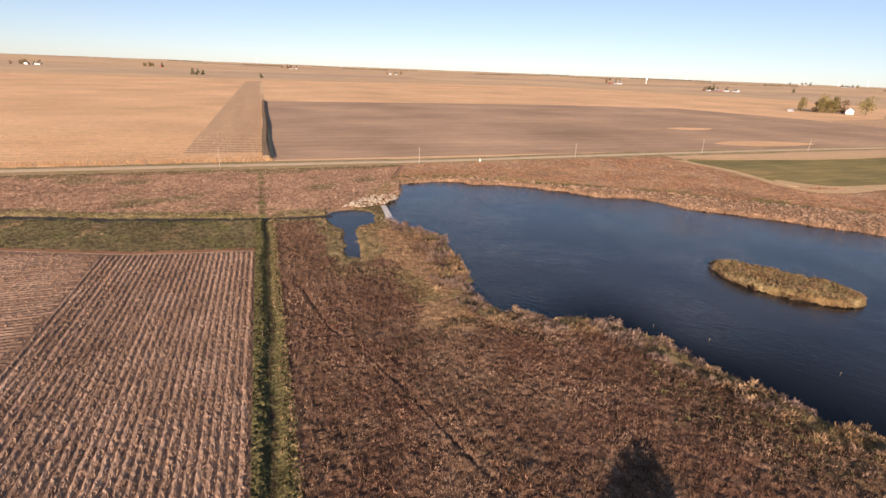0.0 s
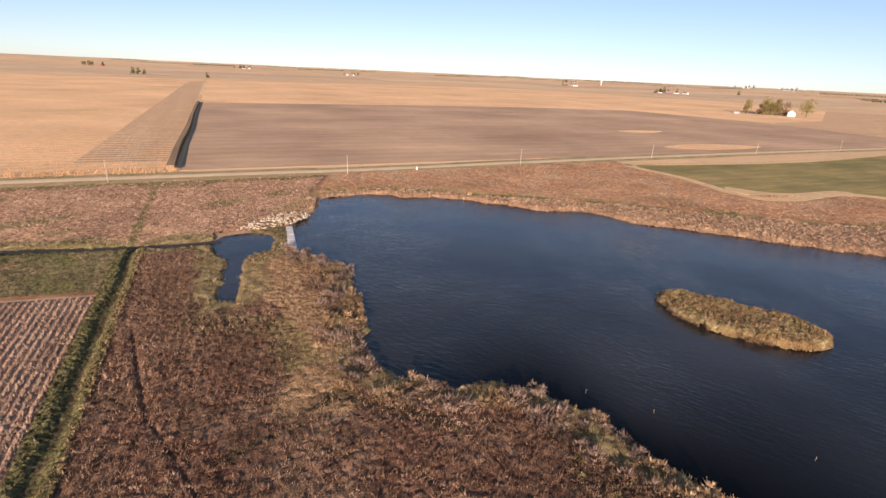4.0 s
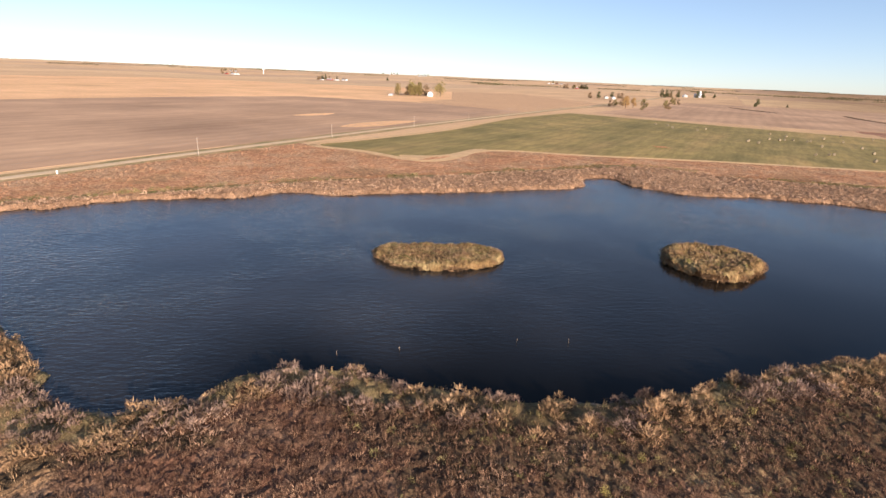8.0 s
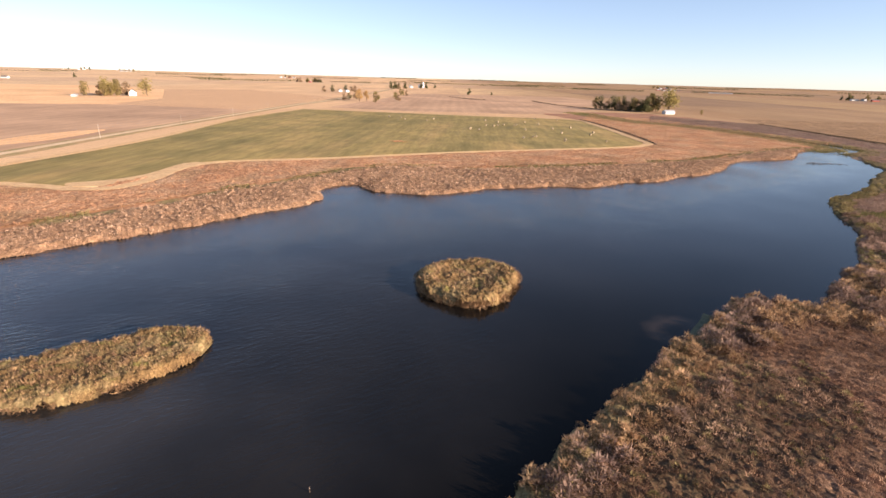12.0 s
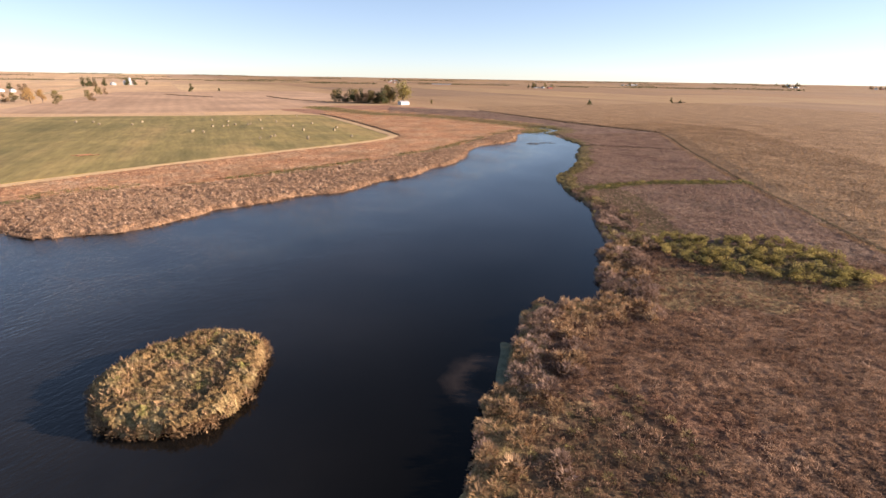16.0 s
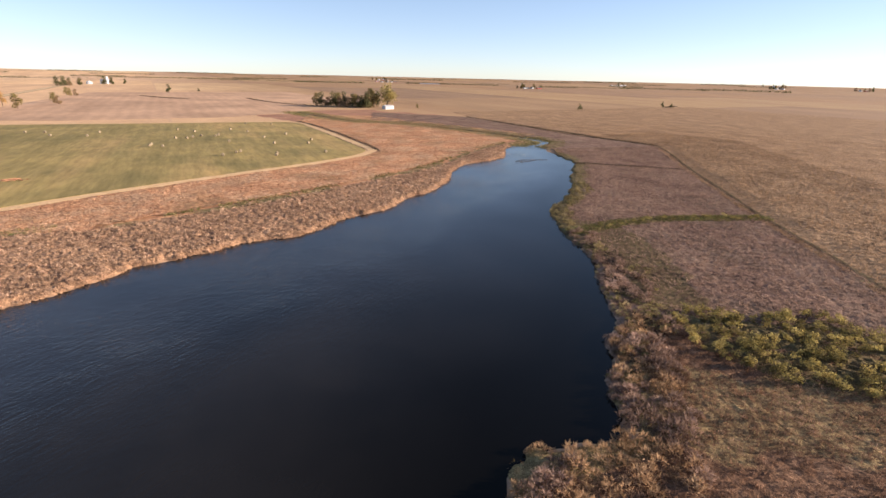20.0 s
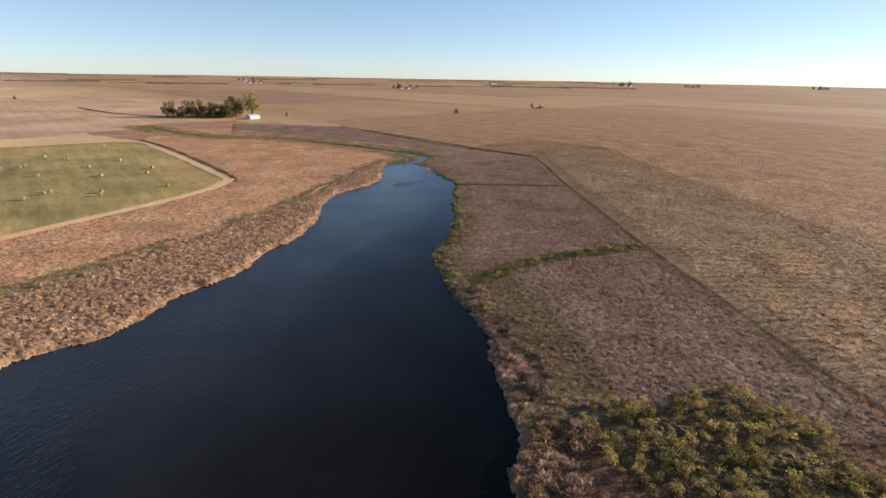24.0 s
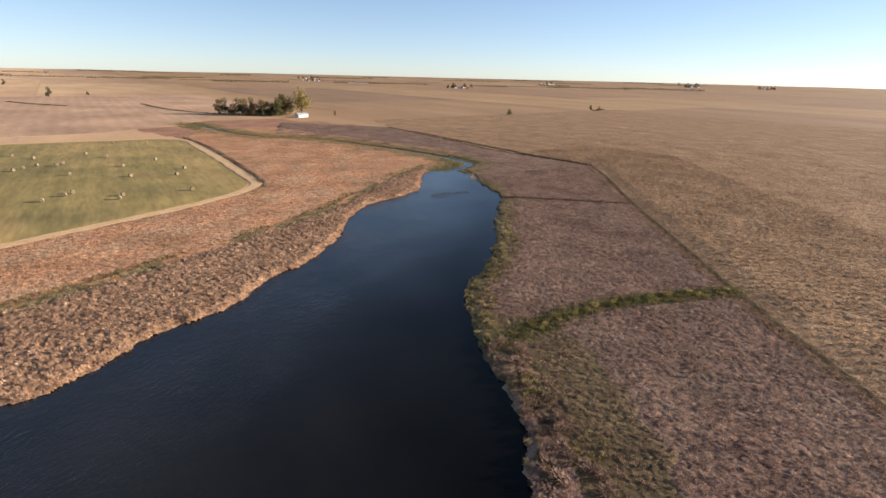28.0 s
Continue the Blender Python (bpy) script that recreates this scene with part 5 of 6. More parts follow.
# ---------------------------------------------------------------- stubble rows
def stubble_rows():
    V, F = [], []
    def row(p0, p1, seed, tall=1.0):
        L = np.hypot(p1[0] - p0[0], p1[1] - p0[1])
        n = max(2, int(L / 0.55))
        s = np.linspace(0, 1, n)
        d = np.array([p1[0] - p0[0], p1[1] - p0[1]]) / L
        q = np.array([-d[1], d[0]])
        c = np.array(p0)[None] + np.array([p1[0] - p0[0], p1[1] - p0[1]])[None] * s[:, None]
        r = np.random.default_rng(seed)
        c = c + q * (r.normal(0, 0.05, n) + 0.25 * np.sin(s * L / 23.0))[:, None]
        start = sum(len(v) for v in V)
        prof = ((-0.36, 0.0), (-0.13, 1.0), (0.13, 0.9), (0.36, 0.0))
        for off, hz in prof:
            w = off * r.uniform(0.8, 1.25, n)
            h = 0.42 + hz * r.uniform(0.05, 0.24, n) * tall
            V.append(np.column_stack([c + q * w[:, None], h]))
        i = np.arange(n - 1)
        for k in range(3):
            a = start + k * n + i
            F.append(np.column_stack([a, a + n, a + n + 1, a + 1]))
    k = 0
    for x in np.arange(-5.4, -37.5, -1.1):
        k += 1
        row((x, 26), (x, 116.2 + max(0, (-x - 5)) * 0.15), k)
    for y in np.arange(30, 134, 1.1):
        k += 1
        x0 = -38.5 - 0.03 * (80 - y) if y < 121 else -38.5 - (y - 121) * 2.6
        row((x0 + rng.uniform(-1.5, 0.5), y), (-110, y + 0.5), k, 0.5)
    ob = sheet("stubble_rows", np.concatenate(V), np.concatenate(F), M_STUBBLE)
    tagged(ob, label="pinkish tan rows of cut corn stubble", category="stubble", kind="stuff")
    xs = -5.4 - 1.1 * rng.integers(0, 29, 14000)
    P = np.column_stack([xs + rng.normal(0, 0.2, 14000), rng.uniform(26, 117, 14000)])
    ys = 30 + 1.1 * rng.integers(0, 94, 16000)
    P2 = np.column_stack([rng.uniform(-110, -38, 16000), ys + rng.normal(0, 0.2, 16000)])
    stub = [tuft(5, 0.4, 0.45, 0.05, 80 + s, 0.8, 0.0) for s in range(4)]
    Q = np.concatenate([P, P2])
    Q = Q[Q[:, 1] < np.interp(-Q[:, 0], [5, 31, 60, 110], [116, 120, 130, 146])]
    scatter("stubble_litter", Q, stub, (0.6, 1.3), M_STUBBLE, "broken corn stalks and leaf litter", z=np.full(len(Q), 0.5), category="stubble")


stubble_rows()

# ---------------------------------------------------------------- islands
def island(outline, name_label, tall, hollow, seed):
    mid = outline.mean(0)
    outline = mid + (outline - mid) * 0.915
    e = tagged(new("island"), label=name_label, category="island")
    def height(P, g):
        h = np.interp(g, [0, 0.6, 1.6, 3.0, 5.0, 9], [0.25, 0.55, 0.8, 0.85, 0.85 - hollow, 0.85 - hollow])
        return tall * h * (1 + 0.15 * wobble(P, 6, seed + 9))
    zones = {
        "olive": lambda P, g: 0.45 + 0.5 * np.clip(1.5 * wobble(P, 6, seed + 7), -0.5, 1),
        "green": lambda P, g: 0.75 * np.clip(2.2 * wobble(P, 5, seed + 6) - 0.5, 0, 1) * np.clip(g - 1, 0, 1),
        "dark": lambda P, g: np.clip((g - 2.5) / 2, 0, 1) * (0.35 + 0.5 * wobble(P, 5, seed + 8)),
    }
    Q, z, g = canopy("reed_mass", outline, 0.30, 0.9, height, M_CAN_ISLE, zones, "mass of tan and olive reeds", "", bank=lambda P: -signed(outline, P) + 0.3, seed=seed, base=0.02, parent=e, lo=0.8)
    rim = (g < 4.2) & (g > 0.45)
    reed_heads("reed_fringe", Q, g, rim, 1.05, tall * 0.5, M_REED, "tan reed heads round the rim", parent=e, category="", keep=0.95)
    fuzz("inner_reed_clumps", Q, z - 0.5, 0.05, TUSSOCKS, (0.8, 1.3), M_PRAIRIE, "russet reed clumps in the middle", "", parent=e, mask=(g > 3.0) & (lattice(Q, 3.0, seed + 3) > 0.45))
    fuzz("olive_reed_clumps", Q, z - 0.5, 0.06, TUSSOCKS, (0.8, 1.4), M_OLIVE, "olive sedge clumps in the middle", "", parent=e, mask=(g > 3.5) & (lattice(Q, 3.0, seed + 3) < 0.5))
    fuzz("reed_growth", Q, z, 0.3, STEMS, (0.5, 0.9), M_REED, "tan reed blades", "", parent=e, mask=g > 0.2)
    fuzz("olive_reed_growth", Q, z, 0.12, BUNCH, (0.6, 1.0), M_OLIVE, "olive reed blades", "", parent=e, mask=g > 1.0)
    return e


def unstuff(e):
    for c in e.children:
        if "category" in c:
            del c["category"]


ia = island(ISLE_A, "long reed-covered island of tan and brown cattails", 1.7, 0.05, 810)
ib = island(ISLE_B, "round reed-covered island, olive and tan, hollow in the middle", 2.3, 0.16, 830)
for c in (ia, ib):
    unstuff(c)
# low mud islet at the pond's far end
P = field_points(spline([(322, -185), (328, -192), (326, -200), (323, -208), (320, -207), (321, -198), (318, -188)], 2, True), 2.5)
scatter("islet_weeds", P, GRASS, (0.5, 0.9), M_DARKWEED, "dark brown weeds on a low mud islet", category="weeds", z=np.full(len(P), 0.05))


# ---------------------------------------------------------------- shrubs and trees
def leaf_cloud(centres, radii, n, size, seed):
    """Leaf clumps as small bent quads, in shells about several lobes."""
    r = np.random.default_rng(seed)
    V, F = [], []
    per = max(1, n // len(centres))
    for c, rad in zip(centres, radii):
        d = r.normal(0, 1, (per, 3))
        d /= np.linalg.norm(d, axis=1)[:, None]
        p = np.array(c) + d * (rad * r.uniform(0.45, 1.08, (per, 1)) ** 0.6) * np.array([1, 1, 0.85])
        u = r.normal(0, 1, (per, 3))
        u /= np.linalg.norm(u, axis=1)[:, None]
        w = np.cross(u, d + 0.3 * r.normal(0, 1, (per, 3)))
        w /= np.linalg.norm(w, axis=1)[:, None] + 1e-9
        s = size * r.uniform(0.5, 1.2, (per, 1))
        q = np.stack([p - u * s, p - w * s * 0.6, p + u * s, p + w * s * 0.7 + d * s * 0.3], 1)
        o = sum(len(v) for v in V)
        V.append(q.reshape(-1, 3))
        F.append(np.arange(per * 4).reshape(-1, 4) + o)
    return np.concatenate(V), np.concatenate(F)


def limb(bm, a, b, ra, rb, sides=6):
    a, b = Vector(a), Vector(b)
    d = (b - a).normalized()
    u = d.orthogonal().normalized()
    w = d.cross(u)
    rings = []
    for p, r in ((a, ra), ((a + b) / 2 + u * ra * 0.3, (ra + rb) / 2), (b, rb)):
        rings.append([bm.verts.new(p + (u * math.cos(k * 2 * math.pi / sides) + w * math.sin(k * 2 * math.pi / sides)) * r) for k in range(sides)])
    for r0, r1 in zip(rings, rings[1:]):
        for k in range(sides):
            bm.faces.new((r0[k], r0[(k + 1) % sides], r1[(k + 1) % sides], r1[k]))
    bm.faces.new(rings[-1])
    bm.faces.new(rings[0][::-1])


def make_tree(h, spread, leaf, seed, label, n=700, low=0.06, leaf_size=0.5):
    r = random.Random(seed)
    e = tagged(new("tree"), label=label, category="tree")
    bm = bmesh.new()
    limb(bm, (0, 0, -0.2), (r.uniform(-.3, .3), r.uniform(-.3, .3), h * 0.55), h * 0.03, h * 0.014)
    part("trunk", bm, M_BARK, e)
    centres, radii = [], []
    for k in range(9):
        a = k * 2.4 + r.uniform(-.4, .4)
        rr = spread * r.uniform(0.25, 0.7) * (0.3 if k > 6 else 1)
        z = h * (low + (0.92 - low) * r.uniform(0.1, 0.8)) if k < 7 else h * r.uniform(0.7, 0.85)
        c = (math.cos(a) * rr, math.sin(a) * rr, z)
        centres.append(c)
        radii.append(spread * r.uniform(0.34, 0.55))
        bm = bmesh.new()
        limb(bm, (0, 0, h * r.uniform(0.2, 0.5)), c, h * 0.012, h * 0.004, 5)
        part("limb", bm, M_BARK, e)
    V, F = leaf_cloud(centres, radii, n, leaf_size, seed)
    V[:, 2] = np.maximum(V[:, 2], h * low * 0.5)
    sheet("crown", V, F, leaf, e)
    return e


def make_shrub(h, seed, leaf, label):
    r = random.Random(seed)
    e = tagged(new("shrub"), label=label, category="shrub", group="willow thicket")
    tips = []
    for k in range(5):
        a = k * 1.26 + r.uniform(-.4, .4)
        t = (math.cos(a) * h * 0.32 * r.uniform(.4, 1), math.sin(a) * h * 0.32 * r.uniform(.4, 1), h * r.uniform(.5, .85))
        tips.append(t)
        bm = bmesh.new()
        limb(bm, (math.cos(a) * 0.08, math.sin(a) * 0.08, -0.1), t, 0.035, 0.012, 4)
        part("stem", bm, M_BARK, e)
    V, F = leaf_cloud(tips, [h * r.uniform(.22, .36) for _ in tips], 150, 0.15, seed)
    sheet("leaves", V, F, leaf, e)
    return e


BUSH = np.array([(153, -92), (154, -98), (147, -105), (138, -122), (127, -122), (113, -114), (111, -104), (121, -95), (130, -88), (142, -85)])
shrubs = [make_shrub(2.2, 300 + k, M_SHRUB, "yellow-green willow shrub in a dense thicket") for k in range(5)]
GREEN_LEAVES = shrubs[0].children[-1].data.copy()
GREEN_LEAVES.materials[0] = M_LEAF_O
P = field_points(BUSH, 0.62)
random.shuffle(shrubs)
for k, (x, y) in enumerate(P[:330]):
    s = rng.uniform(0.55, 1.1)
    if k < 5:
        shrubs[k].matrix_basis = pose(x, y, LAND, 0, 0, rng.uniform(0, 360))
    else:
        o = copy_thing(shrubs[k % 5], pose(x, y, LAND, 0, 0, rng.uniform(0, 360)))
        o.scale = (s, s, s * rng.uniform(0.85, 1.2))

for x, y in ((67.3, 21.9), (58.1, 20.5), (63.5, 19.9), (64.8, 18.0), (80.9, 7.3), (75.1, 3.9), (162.4, -100.6), (152.6, -97)):
    o = copy_thing(shrubs[0], pose(x, y, LAND + 0.2, 0, 0, rng.uniform(0, 360)))
    o.scale = (0.55, 0.55, 0.5)
    o["label"] = "low yellow-green shrub among dead forbs"
u_q, u_z, u_g = canopy("thicket_undergrowth", BUSH, 0.4, 1.5, lambda P, g: (0.75 + 0.3 * wobble(P, 8, 91)) * np.clip(-signed(BUSH, P) / 5, 0.05, 1), M_CAN_BUSH, {"dark": lambda P, g: 0.3 + 0.3 * wobble(P, 6, 92)},
                       "dark olive undergrowth of a willow thicket", "undergrowth", seed=870, lo=0.25)
for k, (x, y) in enumerate(HEDGE_MID[4::1]):
    for n in range(2):
        o = copy_thing(shrubs[(k + n) % 5], pose(x + rng.uniform(-2, 2), y + rng.uniform(-1.5, 1.5), LAND, 0, 0, rng.uniform(0, 360)))
        sc = rng.uniform(0.5, 0.85)
        o.scale = (sc * 1.2, sc * 1.2, sc)
        o["label"] = "green shrub along the cross ditch"
        o["group"] = "ditch hedge"
        o.children[-1].data = GREEN_LEAVES if o.children[-1].name.startswith("leaves") else o.children[-1].data
TREES = {
    "green": make_tree(11, 5.2, M_LEAF_G, 1, "dark green broadleaf tree in a farm grove"),
    "olive": make_tree(11, 5.0, M_LEAF_O, 2, "olive green tree turning in autumn"),
    "orange": make_tree(12, 4.6, M_LEAF_Y, 3, "orange-yellow autumn tree beside a farmyard"),
    "brown": make_tree(10, 4.8, M_LEAF_B, 4, "brown-leaved tree in a farm grove"),
    "shade": make_tree(13, 5.6, M_LEAF_G, 6, "unseen leafy tree added to cast shade on the grass", n=2600, leaf_size=0.55),
    "round": make_tree(12, 6.5, M_LEAF_R, 5, "large rounded olive tree at the grove's end"),
}
placed = set()


def put_tree(kind, x, y, s=1.0, z=LAND, label=None):
    m = pose(x, y, z, 0, 0, rng.uniform(0, 360))
    if kind not in placed:
        placed.add(kind)
        o = TREES[kind]
        o.matrix_basis = m
    else:
        o = copy_thing(TREES[kind], m)
    o.scale = (s * rng.uniform(0.9, 1.1), s * rng.uniform(0.9, 1.1), s * rng.uniform(1.0, 1.3))
    if label:
        o["label"] = label
    return o


# ---------------------------------------------------------------- buildings
def box_bm(sx, sy, z0, z1, bevel=0.0):
    bm = bmesh.new()
    bmesh.ops.create_cube(bm, size=1, matrix=Matrix.Translation((0, 0, (z0 + z1) / 2)) @ Matrix.Diagonal((sx, sy, z1 - z0, 1)))
    if bevel:
        bmesh.ops.bevel(bm, geom=bm.edges[:], offset=bevel, segments=1, affect='EDGES')
    return bm


def move(bm, m):
    bmesh.ops.transform(bm, matrix=m, verts=bm.verts[:])
    return bm


def gable_bm(sx, sy, h, rise):
    bm = bmesh.new()
    x, y = sx / 2, sy / 2
    pts = [(-x, -y, 0), (x, -y, 0), (x, y, 0), (-x, y, 0), (-x, -y, h), (x, -y, h), (x, y, h), (-x, y, h), (-x, 0, h + rise), (x, 0, h + rise)]
    v = [bm.verts.new(p) for p in pts]
    for f in ((0, 1, 5, 4), (2, 3, 7, 6), (1, 2, 6, 9, 5), (3, 0, 4, 8, 7), (0, 3, 2, 1), (4, 5, 9, 8), (6, 7, 8, 9)):
        bm.faces.new([v[i] for i in f])
    return bm


def roof_bm(sx, sy, h, rise, t=0.25, over=0.5):
    bm = bmesh.new()
    x, y = sx / 2 + over, sy / 2 + over
    d = rise * over / (sy / 2)
    prof = [(-y, h - d + 0.02), (0, h + rise + 0.02), (y, h - d + 0.02), (y, h - d + t), (0, h + rise + t), (-y, h - d + t)]
    a = [bm.verts.new((-x, p, q)) for p, q in prof]
    b = [bm.verts.new((x, p, q)) for p, q in prof]
    n = len(prof)
    for i in range(n):
        bm.faces.new((a[i], b[i], b[(i + 1) % n], a[(i + 1) % n]))
    for r in (a[::-1], b):
        bm.faces.new((r[0], r[1], r[4], r[5]))
        bm.faces.new((r[1], r[2], r[3], r[4]))
    bmesh.ops.recalc_face_normals(bm, faces=bm.faces[:])
    return bm


def building(name, x, y, turn, sx, sy, h, rise, wall_m, roof_m, label, category, windows=0, door=True, z=LAND, chimney=False):
    e = tagged(new(name), label=label, category=category)
    part("wall", gable_bm(sx, sy, h, rise), wall_m, e)
    part("roof", roof_bm(sx, sy, h, rise), roof_m, e)
    for s in (-1, 1):
        for k in range(windows):
            px = (k + 0.5) / windows * sx - sx / 2
            for zz in ([h * 0.3, h * 0.75] if h > 4.5 else [h * 0.5]):
                w = part("window", move(box_bm(1.1, 0.14, zz - 0.7, zz + 0.7), Matrix.Translation((px, s * (sy / 2 + 0.01), 0))), M_WHITE, e)
                part("pane", move(box_bm(0.9, 0.16, zz - 0.58, zz + 0.58), Matrix.Translation((px, s * (sy / 2 + 0.02), 0))), M_GLASS, w)
    if door:
        part("door", move(box_bm(1.0 if h < 5 else 1.1, 0.2, 0.05, 2.1), Matrix.Translation((0.3, -sy / 2 - 0.02, 0))), M_GLASS, e)
    if chimney:
        part("chimney", move(box_bm(0.8, 0.8, h, h + rise + 1.0), Matrix.Translation((sx * 0.2, 0.5, 0))), M_REDBARN, e)
    e.matrix_basis = pose(x, y, z, 0, 0, turn)
    return e


def lathe_bm(prof, sides=16):
    bm = bmesh.new()
    rings = []
    for r, z in prof:
        rings.append([bm.verts.new((r * math.cos(k * 2 * math.pi / sides), r * math.sin(k * 2 * math.pi / sides), z)) for k in range(sides)])
    for a, b in zip(rings, rings[1:]):
        for k in range(sides):
            bm.faces.new((a[k], a[(k + 1) % sides], b[(k + 1) % sides], b[k]))
    bm.faces.new(rings[0][::-1])
    bm.faces.new(rings[-1])
    return bm


def grain_bin(x, y, r, h, label, z=LAND):
    e = tagged(new("grain_bin"), label=label, category="grain bin")
    part("wall", lathe_bm([(r, 0), (r, h)]), M_STEEL, e)
    part("roof", lathe_bm([(r * 1.04, h), (r * 0.5, h + r * 0.3), (0.3, h + r * 0.55)]), M_TINROOF, e)
    part("cap", lathe_bm([(0.4, h + r * 0.55 - 0.1), (0.4, h + r * 0.55 + 0.4)], 8), M_STEEL, e)
    e.matrix_basis = pose(x, y, z)
    return e


def grove(kinds, places, smin, smax):
    for k, (x, y) in enumerate(places):
        put_tree(kinds[k % len(kinds)], x, y, rng.uniform(smin, smax))


# farmhouse beyond the tilled field
building("farmhouse", 850, 514, 30, 20, 10, 6.0, 4.0, M_WHITEPAINT, M_ROOF, "white two-storey farmhouse with a dark roof", "house", 4, chimney=True)
building("machine_shed", 785, 560, 20, 11, 6, 2.4, 1.2, M_TINROOF, M_TINROOF, "low pale metal shed near the farmhouse", "shed")
grove(["olive", "brown", "olive", "round"], [(812, 563), (827, 551), (820, 540), (838, 547), (842, 533), (854, 527), (852, 541), (864, 500), (834, 539), (847, 547)], 1.5, 2.1)
# grove with the white shed
building("white_shed", 757, -297, 105, 15, 8, 3.6, 1.8, M_WHITEPAINT, M_TINROOF, "white shed with a pale metal roof beside a grove", "shed", 2)
grove(["green", "brown", "green", "olive", "brown"], [(835, -225), (828, -232), (815, -236), (822, -245), (806, -243), (812, -254), (800, -252), (806, -262), (796, -262),
      (800, -272), (790, -270), (795, -280), (784, -277), (842, -219), (818, -262), (826, -255), (812, -272)], 1.3, 1.8)
grove(["green", "olive"], [(800, -283), (806, -292), (812, -302), (795, -290)], 1.7, 2.1)
grove(["round"], [(786, -309), (796, -314)], 2.1, 2.3)
put_tree("olive", 760, -345, 0.5)
# farmstead with the orange tree
put_tree("orange", 880, 160, 1.6)
put_tree("orange", 905, 152, 1.3)
put_tree("olive", 848, 128, 1.5)
grove(["brown", "olive"], [(905, 190), (925, 185), (942, 176), (958, 108), (930, 100), (1164, 112), (1180, 105), (1195, 120)], 0.8, 1.3)
building("farmhouse", 1336, 285, 20, 14, 9, 4, 2.5, M_WHITEPAINT, M_ROOF, "white farmhouse with a dark roof among trees", "house", 4)
building("barn", 1310, 262, 20, 12, 8, 4, 2.5, M_WHITEPAINT, M_TINROOF, "pale barn with a metal roof", "barn", 0)
grove(["brown", "green"], [(1290, 315), (1315, 300), (1370, 262), (1360, 275), (1345, 250)], 1.2, 1.6)
# farm with the grain bins
for k in range(3):
    grain_bin(2040 + 14 * k, 120 - 10 * k, 5, 12, "tall steel grain bin on a distant farm")
grain_bin(2030, 105, 3.2, 22, "tall concrete silo on a distant farm")
building("barn", 2000, 150, 10, 26, 14, 6, 4, M_WHITEPAINT, M_TINROOF, "long white barn on a distant farm", "barn", 0)
grove(["green", "green", "brown"], [(1760, 200), (1780, 190), (1800, 178), (1820, 182), (1850, 160), (1900, 165), (1960, 110), (1980, 90), (2000, 95), (2080, 60)], 1.5, 2.2)
# trees standing alone
for x, y, s in ((1348, -42, 1.4), (1405, -105, 0.7), (2200, 1580, 1.6), (-173, 1670, 1.5), (-186, 1675, 1.4), (3, 1500, 1.1), (-158, 1668, 1.3), (684, -596, 0.7), (690, -606, 0.5), (714, -840, 0.9), (706, -855, 0.6)):
    put_tree("green", x, y, s)
# unseen tree, added behind the start so that its shade falls into the grass
put_tree("shade", 9.6, -16.6).scale = (1.35, 1.35, 1.25)


# ---------------------------------------------------------------- distant farms, tree lines, turbines
def rise(x, y):
    r = math.hypot(x - 70, y)
    return LAND + float(np.interp(r, [2800, 3400, 4200, 4800], [0, 4, 17, 30])) - 1.0


def far_farm(x, y, seed, trees=6, sheds=3):
    r = random.Random(seed)
    z = rise(x, y)
    a = math.degrees(math.atan2(y, x)) + 90
    for k in range(sheds):
        d = (k - sheds / 2) * r.uniform(24, 34)
        building("barn", x + d * math.cos(radians(a)), y + d * math.sin(radians(a)), r.choice((0, 90)), r.uniform(14, 30), r.uniform(9, 13), r.uniform(4, 7), r.uniform(2, 4),
                 M_WHITEPAINT if r.random() < 0.8 else M_REDBARN, r.choice((M_TINROOF, M_ROOF)), "farm building on the far plain", "barn", 0, door=False, z=z)
    for k in range(trees):
        d = r.uniform(-70, 70)
        e = r.uniform(10, 40)
        put_tree(r.choice(("green", "brown", "olive")), x + d * math.cos(radians(a)) + e * x / 2000, y + d * math.sin(radians(a)) + e * y / 2000, r.uniform(1.3, 2.1), z)


for k, (x, y, t, s) in enumerate(((-870, 2496, 7, 2), (-474, 2895, 6, 1), (696, 2849, 4, 2), (1816, 2316, 3, 3), (1693, 1520, 7, 4), (2323, 2947, 4, 2), (3809, 2371, 6, 3),
                                  (2604, 710, 11, 1), (3688, 1159, 3, 4), (3014, -1269, 3, 5), (1930, -1520, 9, 3), (2540, -2790, 3, 4), (2082, -3900, 7, 2), (1480, -3681, 7, 2), (790, -4000, 9, 1),
                                  (3500, -1455, 8, 3), (1860, -3500, 8, 2), (3817, 2713, 5, 2), (200, 3600, 6, 2), (-1500, 3300, 7, 1))):
    far_farm(x, y, 900 + k, t, s)
building("poultry_barn", 2640, -1385, 62, 110, 14, 4, 2.2, M_WHITEPAINT, M_TINROOF, "very long low white livestock barn", "barn", 0, door=False)
# water tower
wt = tagged(new("water_tower"), label="white water tower standing over a distant town", category="water tower")
part("stem", lathe_bm([(3, 0), (1.8, 4), (1.8, 26)], 12), M_TURBINE, wt)
part("tank", lathe_bm([(1.8, 25), (5.5, 29), (6.2, 33), (4.5, 37), (0.6, 38.5)], 16), M_TURBINE, wt)
wt.matrix_basis = pose(2169, 2465, LAND)
